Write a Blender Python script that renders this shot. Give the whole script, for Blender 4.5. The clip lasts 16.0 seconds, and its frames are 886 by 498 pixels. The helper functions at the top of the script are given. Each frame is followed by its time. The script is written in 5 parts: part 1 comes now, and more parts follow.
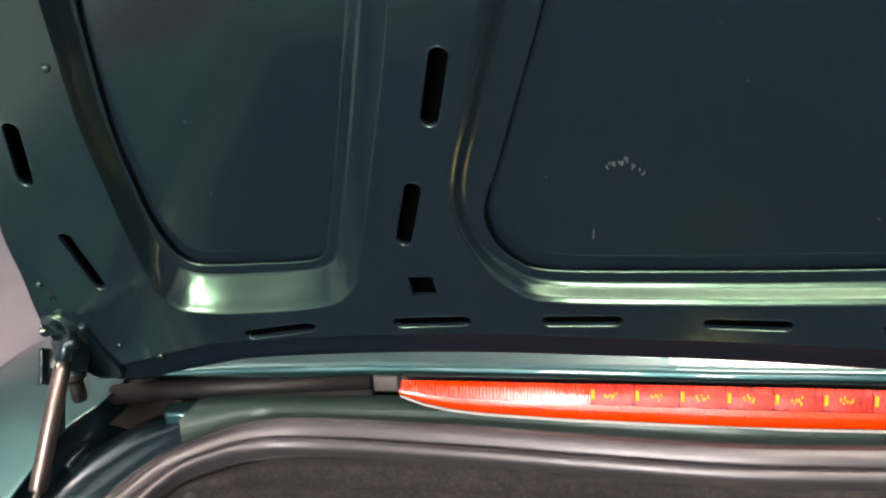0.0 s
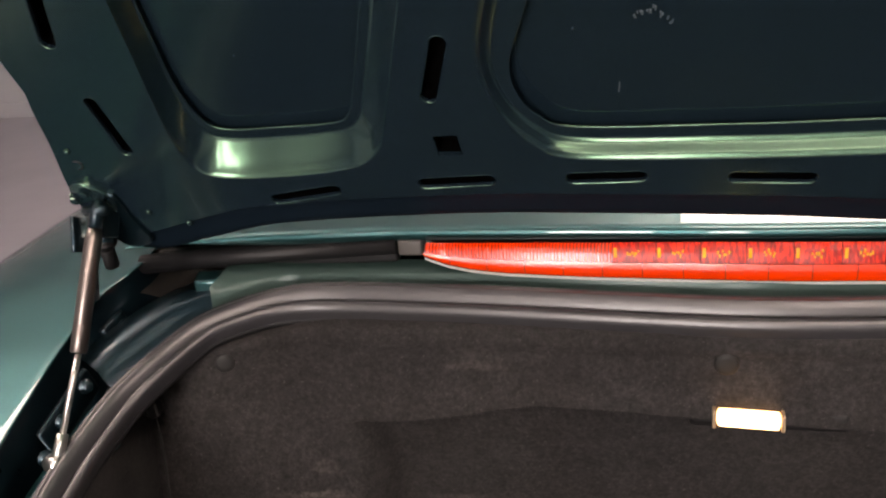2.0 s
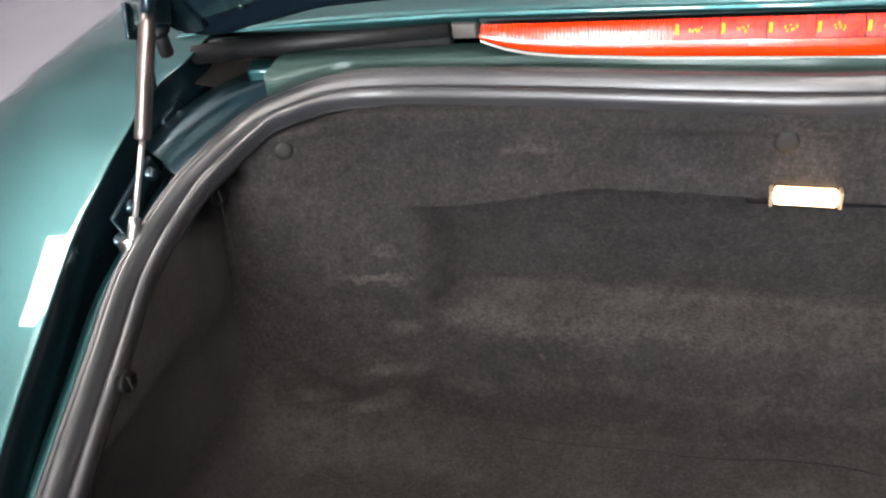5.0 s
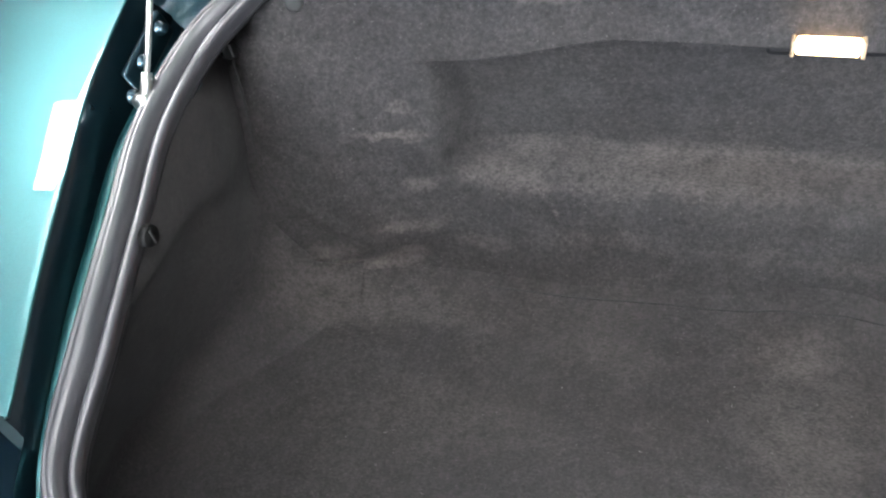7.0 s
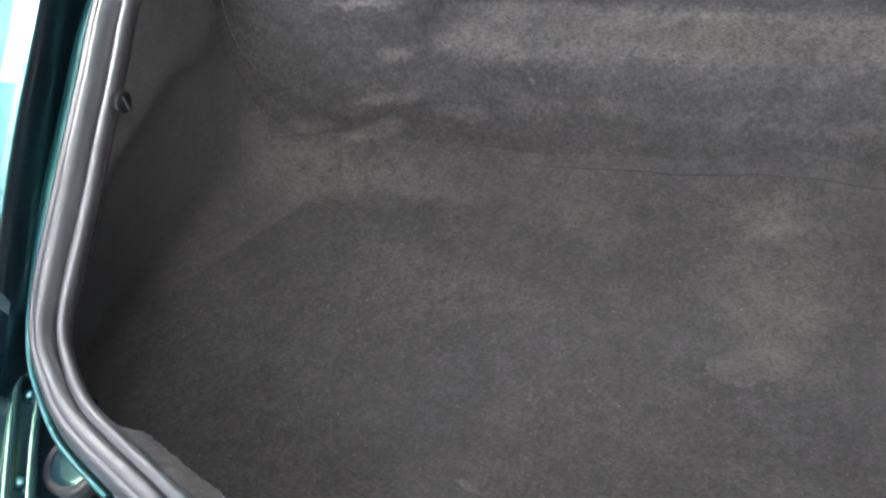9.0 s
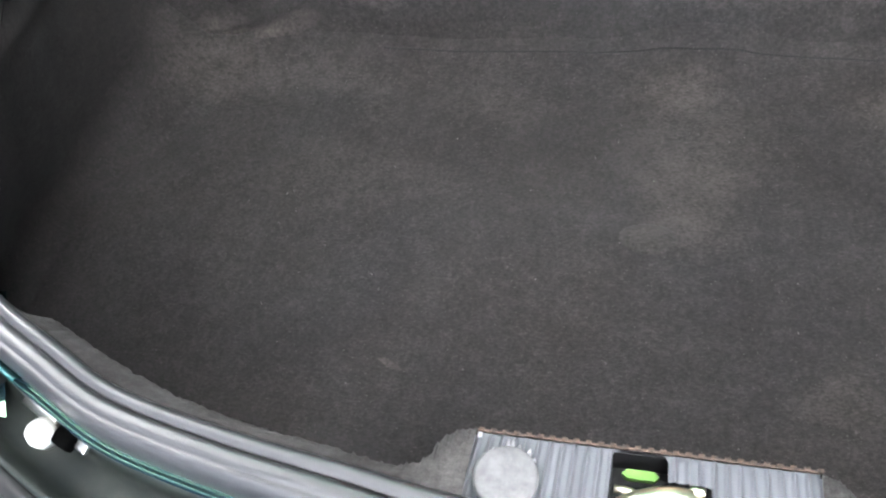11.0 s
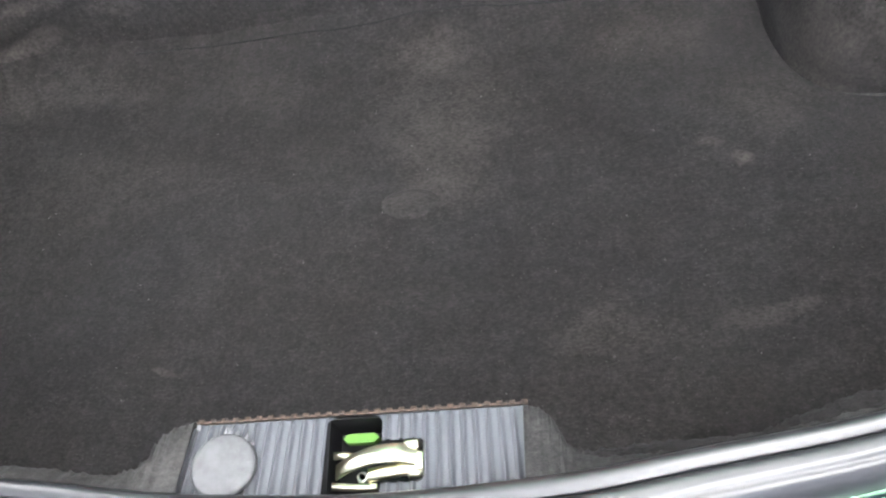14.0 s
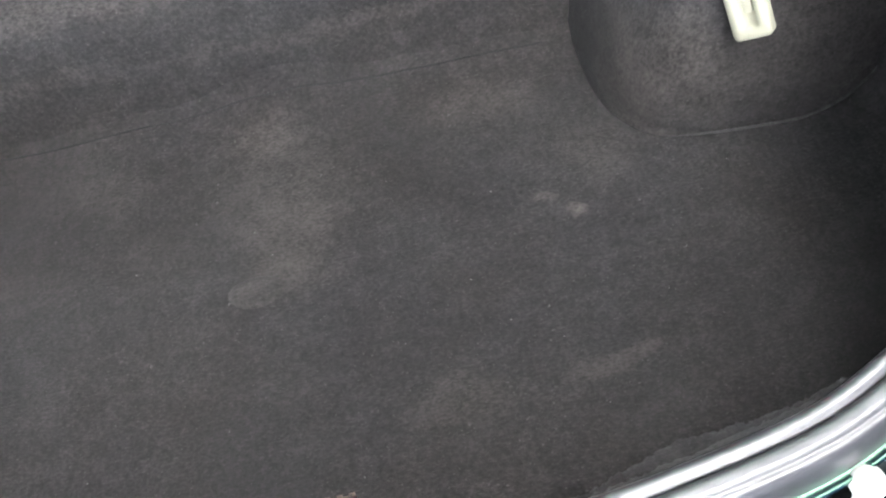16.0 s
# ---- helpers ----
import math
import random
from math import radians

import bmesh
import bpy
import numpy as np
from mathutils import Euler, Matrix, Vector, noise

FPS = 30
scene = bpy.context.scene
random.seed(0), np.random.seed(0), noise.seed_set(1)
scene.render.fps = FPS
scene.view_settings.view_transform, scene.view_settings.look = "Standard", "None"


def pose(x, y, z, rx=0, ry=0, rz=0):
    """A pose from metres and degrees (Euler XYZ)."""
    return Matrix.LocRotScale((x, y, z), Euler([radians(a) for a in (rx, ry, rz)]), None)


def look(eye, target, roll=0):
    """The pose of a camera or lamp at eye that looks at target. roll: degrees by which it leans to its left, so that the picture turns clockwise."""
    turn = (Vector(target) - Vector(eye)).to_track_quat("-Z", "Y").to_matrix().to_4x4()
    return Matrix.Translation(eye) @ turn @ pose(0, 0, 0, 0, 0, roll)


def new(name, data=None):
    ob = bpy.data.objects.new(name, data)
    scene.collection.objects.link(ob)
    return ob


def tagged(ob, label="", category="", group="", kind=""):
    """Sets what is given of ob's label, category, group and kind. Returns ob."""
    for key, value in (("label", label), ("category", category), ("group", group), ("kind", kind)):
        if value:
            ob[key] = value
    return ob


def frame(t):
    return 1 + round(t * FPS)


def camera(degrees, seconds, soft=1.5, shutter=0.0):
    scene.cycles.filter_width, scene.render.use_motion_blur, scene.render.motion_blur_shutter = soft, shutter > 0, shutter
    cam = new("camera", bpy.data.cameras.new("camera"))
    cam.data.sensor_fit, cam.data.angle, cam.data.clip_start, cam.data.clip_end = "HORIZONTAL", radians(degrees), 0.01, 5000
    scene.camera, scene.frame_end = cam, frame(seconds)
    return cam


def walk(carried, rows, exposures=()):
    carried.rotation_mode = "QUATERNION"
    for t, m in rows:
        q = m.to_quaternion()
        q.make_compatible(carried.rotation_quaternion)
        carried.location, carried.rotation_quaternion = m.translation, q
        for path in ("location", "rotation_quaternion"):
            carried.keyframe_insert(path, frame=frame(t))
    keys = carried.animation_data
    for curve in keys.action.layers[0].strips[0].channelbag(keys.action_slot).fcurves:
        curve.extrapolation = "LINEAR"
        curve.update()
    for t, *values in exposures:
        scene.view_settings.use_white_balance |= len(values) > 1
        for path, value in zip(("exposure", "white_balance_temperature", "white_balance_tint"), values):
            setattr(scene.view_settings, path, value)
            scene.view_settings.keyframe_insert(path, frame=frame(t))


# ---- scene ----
cam = camera(53.4, 16.0, 2.2)
PATH = [
    (0, (-0.047, -0.095, 1.227), (-0.552, 1.758, 0.67), -5.3),
    (0.5, (-0.048, -0.099, 1.221), (-0.551, 1.738, 0.612), -5.6),
    (1, (-0.051, -0.104, 1.216), (-0.556, 1.713, 0.55), -6.0),
    (1.5, (-0.054, -0.107, 1.211), (-0.568, 1.686, 0.491), -6.4),
    (2, (-0.057, -0.111, 1.208), (-0.584, 1.652, 0.423), -6.7),
    (2.5, (-0.061, -0.113, 1.207), (-0.598, 1.614, 0.354), -7.0),
    (3, (-0.065, -0.116, 1.205), (-0.613, 1.571, 0.283), -7.5),
    (3.5, (-0.067, -0.12, 1.2), (-0.631, 1.531, 0.221), -8.0),
    (4, (-0.069, -0.124, 1.193), (-0.649, 1.49, 0.163), -8.7),
    (6.5, (-0.07, -0.136, 1.191), (-0.679, 1.241, -0.127), -11.4),
    (7, (-0.074, -0.14, 1.188), (-0.669, 1.189, -0.182), -11.7),
    (7.5, (-0.07, -0.147, 1.184), (-0.663, 1.143, -0.225), -12.1),
    (8, (-0.068, -0.15, 1.182), (-0.649, 1.092, -0.274), -12.6),
    (8.5, (-0.066, -0.156, 1.18), (-0.629, 1.048, -0.315), -12.9),
    (9, (-0.064, -0.163, 1.175), (-0.601, 1.005, -0.357), -13.2),
    (11.5, (0.005, -0.189, 1.142), (-0.424, 0.846, -0.514), -15.5),
    (12, (0.027, -0.191, 1.135), (-0.376, 0.837, -0.533), -16.1),
    (12.5, (0.045, -0.189, 1.13), (-0.321, 0.832, -0.55), -16.5),
    (13, (0.067, -0.187, 1.124), (-0.265, 0.84, -0.559), -16.7),
    (13.5, (0.088, -0.185, 1.121), (-0.213, 0.853, -0.562), -16.9),
    (14, (0.109, -0.18, 1.121), (-0.151, 0.869, -0.562), -16.8),
    (14.5, (0.126, -0.177, 1.119), (-0.088, 0.889, -0.56), -16.5),
    (15, (0.144, -0.173, 1.12), (-0.024, 0.907, -0.555), -16.4),
    (15.5, (0.161, -0.17, 1.119), (0.036, 0.932, -0.545), -16.0),
    (16, (0.174, -0.167, 1.119), (0.106, 0.968, -0.527), -14.9),
]
walk(cam, [(t, look(eye, target, roll)) for t, eye, target, roll in PATH], [(0, -0.15, 8300, 23), (1.0, -0.6, 8600, 25), (1.5, -0.8, 8600, 25), (2.5, -0.88, 8500, 24), (3.5, -0.7, 8100, 20), (4.2, -0.35, 7800, 17), (6.3, 0.65, 6500, 9), (9.2, 1.2, 6500, 9), (12.0, 0.9, 6500, 9), (14, 0.8, 6500, 9), (15, 0.85, 6500, 9), (16, 1.1, 6500, 9)])

# ---------- world and lights ----------
world = bpy.data.worlds.new("room_air")
scene.world = world
world.use_nodes = True
sky = world.node_tree.nodes.new("ShaderNodeTexSky")
sky.sky_type, sky.sun_disc, sky.sun_elevation, sky.sun_rotation = "NISHITA", False, radians(35), radians(200)
world.node_tree.links.new(sky.outputs[0], world.node_tree.nodes["Background"].inputs[0])
world.node_tree.nodes["Background"].inputs[1].default_value = 0.1


WINDOW_W = 185.0  # daylight through each square metre of window


# ---------- materials ----------
def mat(name, base=(0.5, 0.5, 0.5), rough=0.5, metal=0.0, **kw):
    m = bpy.data.materials.new(name)
    m.use_nodes = True
    b = m.node_tree.nodes["Principled BSDF"]
    b.inputs["Base Color"].default_value = (*base, 1)
    b.inputs["Roughness"].default_value = rough
    b.inputs["Metallic"].default_value = metal
    for k, v in kw.items():
        b.inputs[k.replace("_", " ")].default_value = v
    return m


def nodes(m):
    return m.node_tree.nodes, m.node_tree.links, m.node_tree.nodes["Principled BSDF"]


def noise_tex(m, scale, detail=3.0, rough=0.5, stretch=None):
    n, l, b = nodes(m)
    co = n.new("ShaderNodeTexCoord")
    t = n.new("ShaderNodeTexNoise")
    t.inputs["Scale"].default_value = scale
    t.inputs["Detail"].default_value = detail
    t.inputs["Roughness"].default_value = rough
    if stretch:
        mp = n.new("ShaderNodeMapping")
        mp.inputs["Scale"].default_value = stretch
        l.new(co.outputs["Object"], mp.inputs[0])
        l.new(mp.outputs[0], t.inputs["Vector"])
    else:
        l.new(co.outputs["Object"], t.inputs["Vector"])
    return t.outputs[0]


def ramp(m, fac, stops):
    n, l, b = nodes(m)
    r = n.new("ShaderNodeValToRGB")
    while len(r.color_ramp.elements) < len(stops):
        r.color_ramp.elements.new(0.5)
    for e, (p, c) in zip(r.color_ramp.elements, stops):
        e.position, e.color = p, (*c, 1)
    l.new(fac, r.inputs[0])
    return r.outputs[0]


def mix(m, fac, a, b_, mode="MIX"):
    n, l, b = nodes(m)
    x = n.new("ShaderNodeMix")
    x.data_type, x.blend_type = "RGBA", mode
    for s, v in ((0, fac), (6, a), (7, b_)):
        if hasattr(v, "is_linked"):
            l.new(v, x.inputs[s])
        else:
            x.inputs[s].default_value = v if s == 0 else (*v, 1)
    return x.outputs[2]


def math_node(m, op, a, b_=None, clamp=False):
    n, l, b = nodes(m)
    x = n.new("ShaderNodeMath")
    x.operation, x.use_clamp = op, clamp
    for s, v in ((0, a), (1, b_)):
        if v is None:
            continue
        if hasattr(v, "is_linked"):
            l.new(v, x.inputs[s])
        else:
            x.inputs[s].default_value = v
    return x.outputs[0]


def bump(m, height, strength, dist):
    n, l, b = nodes(m)
    x = n.new("ShaderNodeBump")
    x.inputs["Strength"].default_value = strength
    x.inputs["Distance"].default_value = dist
    l.new(height, x.inputs["Height"])
    l.new(x.outputs[0], b.inputs["Normal"])


def to(m, sock, name):
    n, l, b = nodes(m)
    l.new(sock, b.inputs[name])


def paint_mat(name, base, flake, rough, coat, coat_rough=0.03, under=None, metal=0.8):
    m = mat(name, base, rough, metal)
    nodes(m)[2].inputs["Coat Weight"].default_value = coat
    nodes(m)[2].inputs["Coat Roughness"].default_value = coat_rough
    if under:
        n, l, b = nodes(m)
        d, x = n.new("ShaderNodeBsdfDiffuse"), n.new("ShaderNodeMixShader")
        d.inputs[0].default_value = (*under, 1)
        x.inputs[0].default_value = 0.4
        l.new(b.outputs[0], x.inputs[1])
        l.new(d.outputs[0], x.inputs[2])
        l.new(x.outputs[0], n["Material Output"].inputs[0])
    fl = noise_tex(m, 1600.0, 1.0, 0.6)
    to(m, mix(m, ramp(m, fl, [(0.2, (0.15,) * 3), (0.8, (0.85,) * 3)]), base, flake), "Base Color")
    wear = noise_tex(m, 22.0, 4.0, 0.6)
    to(m, ramp(m, wear, [(0.3, (rough - 0.03,) * 3), (0.75, (rough + 0.04,) * 3)]), "Roughness")
    return m


PAINT = paint_mat("green_metallic_paint", (0.010, 0.064, 0.069), (0.025, 0.13, 0.135), 0.34, 1.0)
nodes(PAINT)[2].inputs["Coat IOR"].default_value = 1.55
INNER = paint_mat("inner_green_paint", (0.055, 0.115, 0.075), (0.1, 0.19, 0.115), 0.19, 0.4, 0.07, (0.010, 0.025, 0.046), 0.95)
CHANNEL = paint_mat("grey_green_channel_paint", (0.019, 0.041, 0.036), (0.032, 0.066, 0.058), 0.38, 0.35, 0.15, (0.03, 0.058, 0.052), 0.6)
# lid green taken almost to black: the hem's shade is in the colour
HEM = mat("shaded_hem_paint", (0.006, 0.014, 0.022), 0.6, Specular_IOR_Level=0.03)
# mottled near-black; the shade down in the rear channel is painted in
CHANNEL_DARK = mat("shaded_rear_channel", (0.014, 0.017, 0.016), 0.6, Specular_IOR_Level=0.25)
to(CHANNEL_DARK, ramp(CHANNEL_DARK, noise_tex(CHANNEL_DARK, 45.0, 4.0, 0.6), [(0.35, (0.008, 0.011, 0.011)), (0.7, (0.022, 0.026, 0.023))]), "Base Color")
# near-black without reflection: paints the shade inside holes and recesses
VOID = mat("painted_hollow_shade", (0.0015, 0.0015, 0.0015), 0.95, Specular_IOR_Level=0.0)
# darker copy of the body green, with the shade of the gutters in it
GLOSS_INNER = paint_mat("shaded_inner_paint", (0.007, 0.022, 0.032), (0.014, 0.044, 0.058), 0.3, 0.7, 0.03)
RUBBER = mat("seal_rubber", (0.025, 0.0243, 0.0275), 0.5, Specular_IOR_Level=0.4, Coat_Weight=1.0, Coat_Roughness=0.29, Coat_IOR=1.56)
bump(RUBBER, noise_tex(RUBBER, 700.0, 2.0), 0.15, 0.0004)
to(RUBBER, ramp(RUBBER, noise_tex(RUBBER, 14.0, 4.0), [(0.3, (0.4,) * 3), (0.7, (0.5,) * 3)]), "Roughness")
BLACK = mat("black_plastic", (0.011, 0.011, 0.012), 0.45, Specular_IOR_Level=0.3)
bump(BLACK, noise_tex(BLACK, 420.0, 2.0), 0.12, 0.0004)
STEEL = mat("brushed_steel", (0.24, 0.205, 0.19), 0.34, 1.0)
to(STEEL, ramp(STEEL, noise_tex(STEEL, 40.0, 3.0, 0.6), [(0.3, (0.33,) * 3), (0.7, (0.36,) * 3)]), "Roughness")
CHROME = mat("chromed_rod", (0.9, 0.87, 0.82), 0.3, 1.0)
BRASS = mat("yellow_zinc", (0.92, 0.87, 0.66), 0.3, 1.0)
ZINC = mat("zinc_plate", (0.62, 0.63, 0.6), 0.32, 1.0)
WHITE = mat("white_plastic", (0.5, 0.5, 0.47), 0.45)
CREAM = mat("cream_plastic", (0.36, 0.35, 0.27), 0.38)
GREEN = mat("green_plastic", (0.13, 0.3, 0.05), 0.4)
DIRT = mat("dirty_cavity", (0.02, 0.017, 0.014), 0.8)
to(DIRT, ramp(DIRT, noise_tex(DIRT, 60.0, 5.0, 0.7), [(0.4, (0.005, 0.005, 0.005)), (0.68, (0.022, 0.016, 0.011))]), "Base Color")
RED = mat("red_lens", (0.95, 0.045, 0.003), 0.2, Specular_IOR_Level=0.4, Coat_Weight=1.0, Coat_Roughness=0.14)
TAIL_RED = mat("dark_red_lens", (0.09, 0.005, 0.003), 0.12, Coat_Weight=0.5)
RED_RIB = mat("red_ribbed_lens", (0.95, 0.045, 0.003), 0.2, Specular_IOR_Level=0.4, Coat_Weight=1.0, Coat_Roughness=0.12)
rib_wave = nodes(RED_RIB)[0].new("ShaderNodeTexWave")
rib_wave.wave_type, rib_wave.bands_direction = "BANDS", "X"
rib_wave.inputs["Scale"].default_value = math.tau / 20 / 0.0028
nodes(RED_RIB)[1].new(nodes(RED_RIB)[0].new("ShaderNodeTexCoord").outputs["Object"], rib_wave.inputs["Vector"])
to(RED_RIB, ramp(RED_RIB, rib_wave.outputs[1], [(0.15, (0.2, 0.005, 0.001)), (0.5, (0.95, 0.05, 0.004))]), "Base Color")
RED_LED = mat("red_lens_textured", (0.8, 0.02, 0.006), 0.3, Specular_IOR_Level=0.3)
to(RED_LED, ramp(RED_LED, noise_tex(RED_LED, 420.0, 3.0, 0.7, (1.0, 0.3, 0.22)), [(0.34, (0.16, 0.003, 0.001)), (0.48, (0.5, 0.01, 0.003)), (0.6, (0.92, 0.04, 0.008))]), "Base Color")
AMBER = mat("amber_glint", (0.95, 0.5, 0.04), 0.15)


def carpet_mat(name, lo, hi, worn=(), upright=False):
    """Short-pile felt: fine grain, brushed clouds and rubbed, paler places."""
    m = mat(name, lo, 0.95)
    n, l, b = nodes(m)
    b.inputs["Sheen Weight"].default_value = 0.05
    b.inputs["Sheen Roughness"].default_value = 0.5
    b.inputs["Specular IOR Level"].default_value = 0.08
    fibre = noise_tex(m, 1100.0, 2.0, 0.7)
    tuft = noise_tex(m, 360.0, 3.0, 0.62, (0.75, 1.25, 0.8))
    nap = noise_tex(m, 160.0, 4.0, 0.62, (1.0, 0.8, 0.8))
    cloud = noise_tex(m, 11.0, 4.0, 0.6)
    brushed = noise_tex(m, 38.0, 5.0, 0.6, (1.0, 1.1, 1.1))
    speck = noise_tex(m, 520.0, 0.0, 0.5)
    warm = noise_tex(m, 5.0, 3.0, 0.6)
    col = mix(m, ramp(m, cloud, [(0.32, (0, 0, 0)), (0.7, (1, 1, 1))]), lo, hi)
    col = mix(m, 0.5, col, ramp(m, warm, [(0.35, (0.97, 1.0, 1.03)), (0.65, (1.04, 1.0, 0.96))]), "MULTIPLY")
    col = mix(m, 1.0, col, ramp(m, brushed, [(0.34, (0.9,) * 3), (0.5, (1, 1, 1)), (0.68, (1.16, 1.155, 1.15))]), "MULTIPLY")
    col = mix(m, 1.0, col, ramp(m, nap, [(0.33, (0.84,) * 3), (0.5, (1, 1, 1)), (0.68, (1.2, 1.19, 1.18))]), "MULTIPLY")
    col = mix(m, 0.52, col, ramp(m, tuft, [(0.34, (0.55,) * 3), (0.5, (1, 1, 1)), (0.68, (1.55, 1.53, 1.5))]), "MULTIPLY")
    col = mix(m, 0.32, col, ramp(m, fibre, [(0.33, (0.4,) * 3), (0.5, (0.95,) * 3), (0.67, (1.8,) * 3)]), "MULTIPLY")
    if worn:
        co = n.new("ShaderNodeTexCoord")
        rubbed = math_node(m, "MULTIPLY", ramp(m, brushed, [(0.36, (0.5,) * 3), (0.62, (1, 1, 1))]), ramp(m, nap, [(0.3, (0.55,) * 3), (0.6, (1, 1, 1))]))
        ad = co.outputs["Object"]
        for scale, amp in ((16.0, 0.045), (70.0, 0.012)):
            wob = n.new("ShaderNodeTexNoise")
            wob.inputs["Scale"].default_value = scale
            l.new(co.outputs["Object"], wob.inputs["Vector"])
            mx = n.new("ShaderNodeVectorMath")
            mx.operation = "MULTIPLY_ADD"
            mx.inputs[1].default_value = (amp,) * 3
            mx.inputs[2].default_value = (-amp / 2,) * 3
            l.new(wob.outputs["Color"], mx.inputs[0])
            add = n.new("ShaderNodeVectorMath")
            l.new(ad, add.inputs[0])
            l.new(mx.outputs[0], add.inputs[1])
            ad = add.outputs[0]
        for (cx, cy, rx, ry, gain) in worn:
            mp = n.new("ShaderNodeMapping")
            mp.vector_type = "TEXTURE"
            mp.inputs["Location"].default_value = (cx, 0.48, cy) if upright else (cx, cy, 0.5)
            mp.inputs["Scale"].default_value = (rx, 10.0, ry) if upright else (rx, ry, 10.0)
            l.new(ad, mp.inputs[0])
            ln = n.new("ShaderNodeVectorMath")
            ln.operation = "LENGTH"
            l.new(mp.outputs[0], ln.inputs[0])
            f = ramp(m, ln.outputs["Value"], [(0.45, (1, 1, 1)), (1.0, (0, 0, 0))])
            f = math_node(m, "MULTIPLY", math_node(m, "MULTIPLY", f, rubbed, True), ramp(m, tuft, [(0.36, (0.35,) * 3), (0.6, (1, 1, 1))]), True)
            col = mix(m, math_node(m, "MULTIPLY", f, gain), col, (0.098, 0.0855, 0.079))
    col = mix(m, math_node(m, "MULTIPLY", ramp(m, speck, [(0.79, (0, 0, 0)), (0.82, (1, 1, 1))]), 0.35), col, (0.12, 0.115, 0.11))
    to(m, col, "Base Color")
    h = math_node(m, "ADD", math_node(m, "MULTIPLY", tuft, 0.6), math_node(m, "MULTIPLY", fibre, 0.4))
    bump(m, h, 0.4, 0.002)
    return m


FELT = ((0.0242, 0.0223, 0.0227), (0.0322, 0.0299, 0.0301))
CARPET = carpet_mat("charcoal_carpet", *FELT)
# rubbed places on the boot floor: x, y, half widths, strength
FLOOR_WEAR = [(0.012, 0.37, 0.08, 0.09, 0.26), (0.0, 0.43, 0.05, 0.03, 0.3), (0.02, 0.30, 0.06, 0.07, 0.22), (0.01, 0.262, 0.05, 0.03, 0.22),
              (-0.219, 0.109, 0.012, 0.005, 0.8), (0.14, 0.122, 0.06, 0.022, 0.3), (0.265, 0.125, 0.05, 0.012, 0.5), (0.262, 0.275, 0.010, 0.009, 0.8), (0.24, 0.29, 0.012, 0.006, 0.5),
              (-0.47, 0.42, 0.07, 0.035, 0.3), (-0.36, 0.43, 0.10, 0.02, 0.2), (0.2, 0.42, 0.08, 0.025, 0.3), (0.3, 0.33, 0.04, 0.05, 0.25), (-0.3, 0.3, 0.12, 0.05, 0.12), (-0.17, 0.4, 0.1, 0.03, 0.15)]
FLOOR_CARPET = carpet_mat("worn_floor_carpet", *FELT, FLOOR_WEAR)
# rubbed places on the back panel, and light painted along the ledge (z 0.64): x, z, half widths, strength
BACK_WEAR_AND_LIGHT = [(-0.385, 0.692, 0.04, 0.006, 0.9), (-0.37, 0.715, 0.016, 0.006, 0.5), (-0.42, 0.545, 0.06, 0.012, 0.7), (-0.47, 0.56, 0.035, 0.02, 0.6), (-0.385, 0.585, 0.05, 0.012, 0.6), (-0.367, 0.631, 0.022, 0.010, 0.5),
             (-0.224, 0.831, 0.035, 0.008, 0.4), (-0.229, 0.604, 0.004, 0.012, 0.7), (0.0, 0.645, 0.36, 0.02, 0.4), (-0.28, 0.64, 0.06, 0.02, 0.35), (-0.18, 0.575, 0.08, 0.012, 0.3), (0.1, 0.57, 0.2, 0.012, 0.3), (-0.3, 0.565, 0.04, 0.015, 0.4)]
BACK_CARPET = carpet_mat("scuffed_lit_back_carpet", *FELT, BACK_WEAR_AND_LIGHT, True)
# cover felt: rubbed places, on a base lightened to paint brighter light there
COVER_WEAR = [(0.33, 0.36, 0.04, 0.03, 0.35), (0.36, 0.34, 0.04, 0.02, 0.4), (0.42, 0.33, 0.06, 0.015, 0.25), (0.50, 0.34, 0.05, 0.03, 0.25), (0.335, 0.40, 0.03, 0.05, 0.3)]
COVER_CARPET = carpet_mat("lightened_worn_cover_carpet", (0.0255, 0.0235, 0.0239), (0.034, 0.0316, 0.0318), COVER_WEAR)
PAD_CARPET = carpet_mat("rubbed_pad_felt", (0.034, 0.031, 0.0305), (0.047, 0.0435, 0.0425))
CARPET_EDGE = carpet_mat("grey_carpet_edge", (0.036, 0.035, 0.035), (0.066, 0.064, 0.063))
PLATE = mat("grey_sill_plastic", (0.118, 0.122, 0.136), 0.34)
to(PLATE, ramp(PLATE, noise_tex(PLATE, 50.0, 5.0, 0.7), [(0.3, (0.28,) * 3), (0.7, (0.4,) * 3)]), "Roughness")
DISC = mat("scuffed_magnet_disc", (0.5, 0.5, 0.5), 0.5)
to(DISC, ramp(DISC, noise_tex(DISC, 120.0, 5.0, 0.7), [(0.3, (0.095, 0.095, 0.1)), (0.7, (0.19, 0.19, 0.195))]), "Base Color")


# ---------- building helpers ----------
def part(name, bm, material, parent=None, label="", smooth=True, normals=True):
    if normals:
        bmesh.ops.recalc_face_normals(bm, faces=bm.faces)
    me = bpy.data.meshes.new(name)
    bm.to_mesh(me)
    bm.free()
    me.materials.append(material)
    if smooth:
        me.polygons.foreach_set("use_smooth", [True] * len(me.polygons))
        me.update()
    ob = new(name, me)
    if parent is not None:
        ob.parent = parent
        ob.matrix_parent_inverse = parent.matrix_world.inverted()
    if label:
        tagged(ob, label)
    return ob


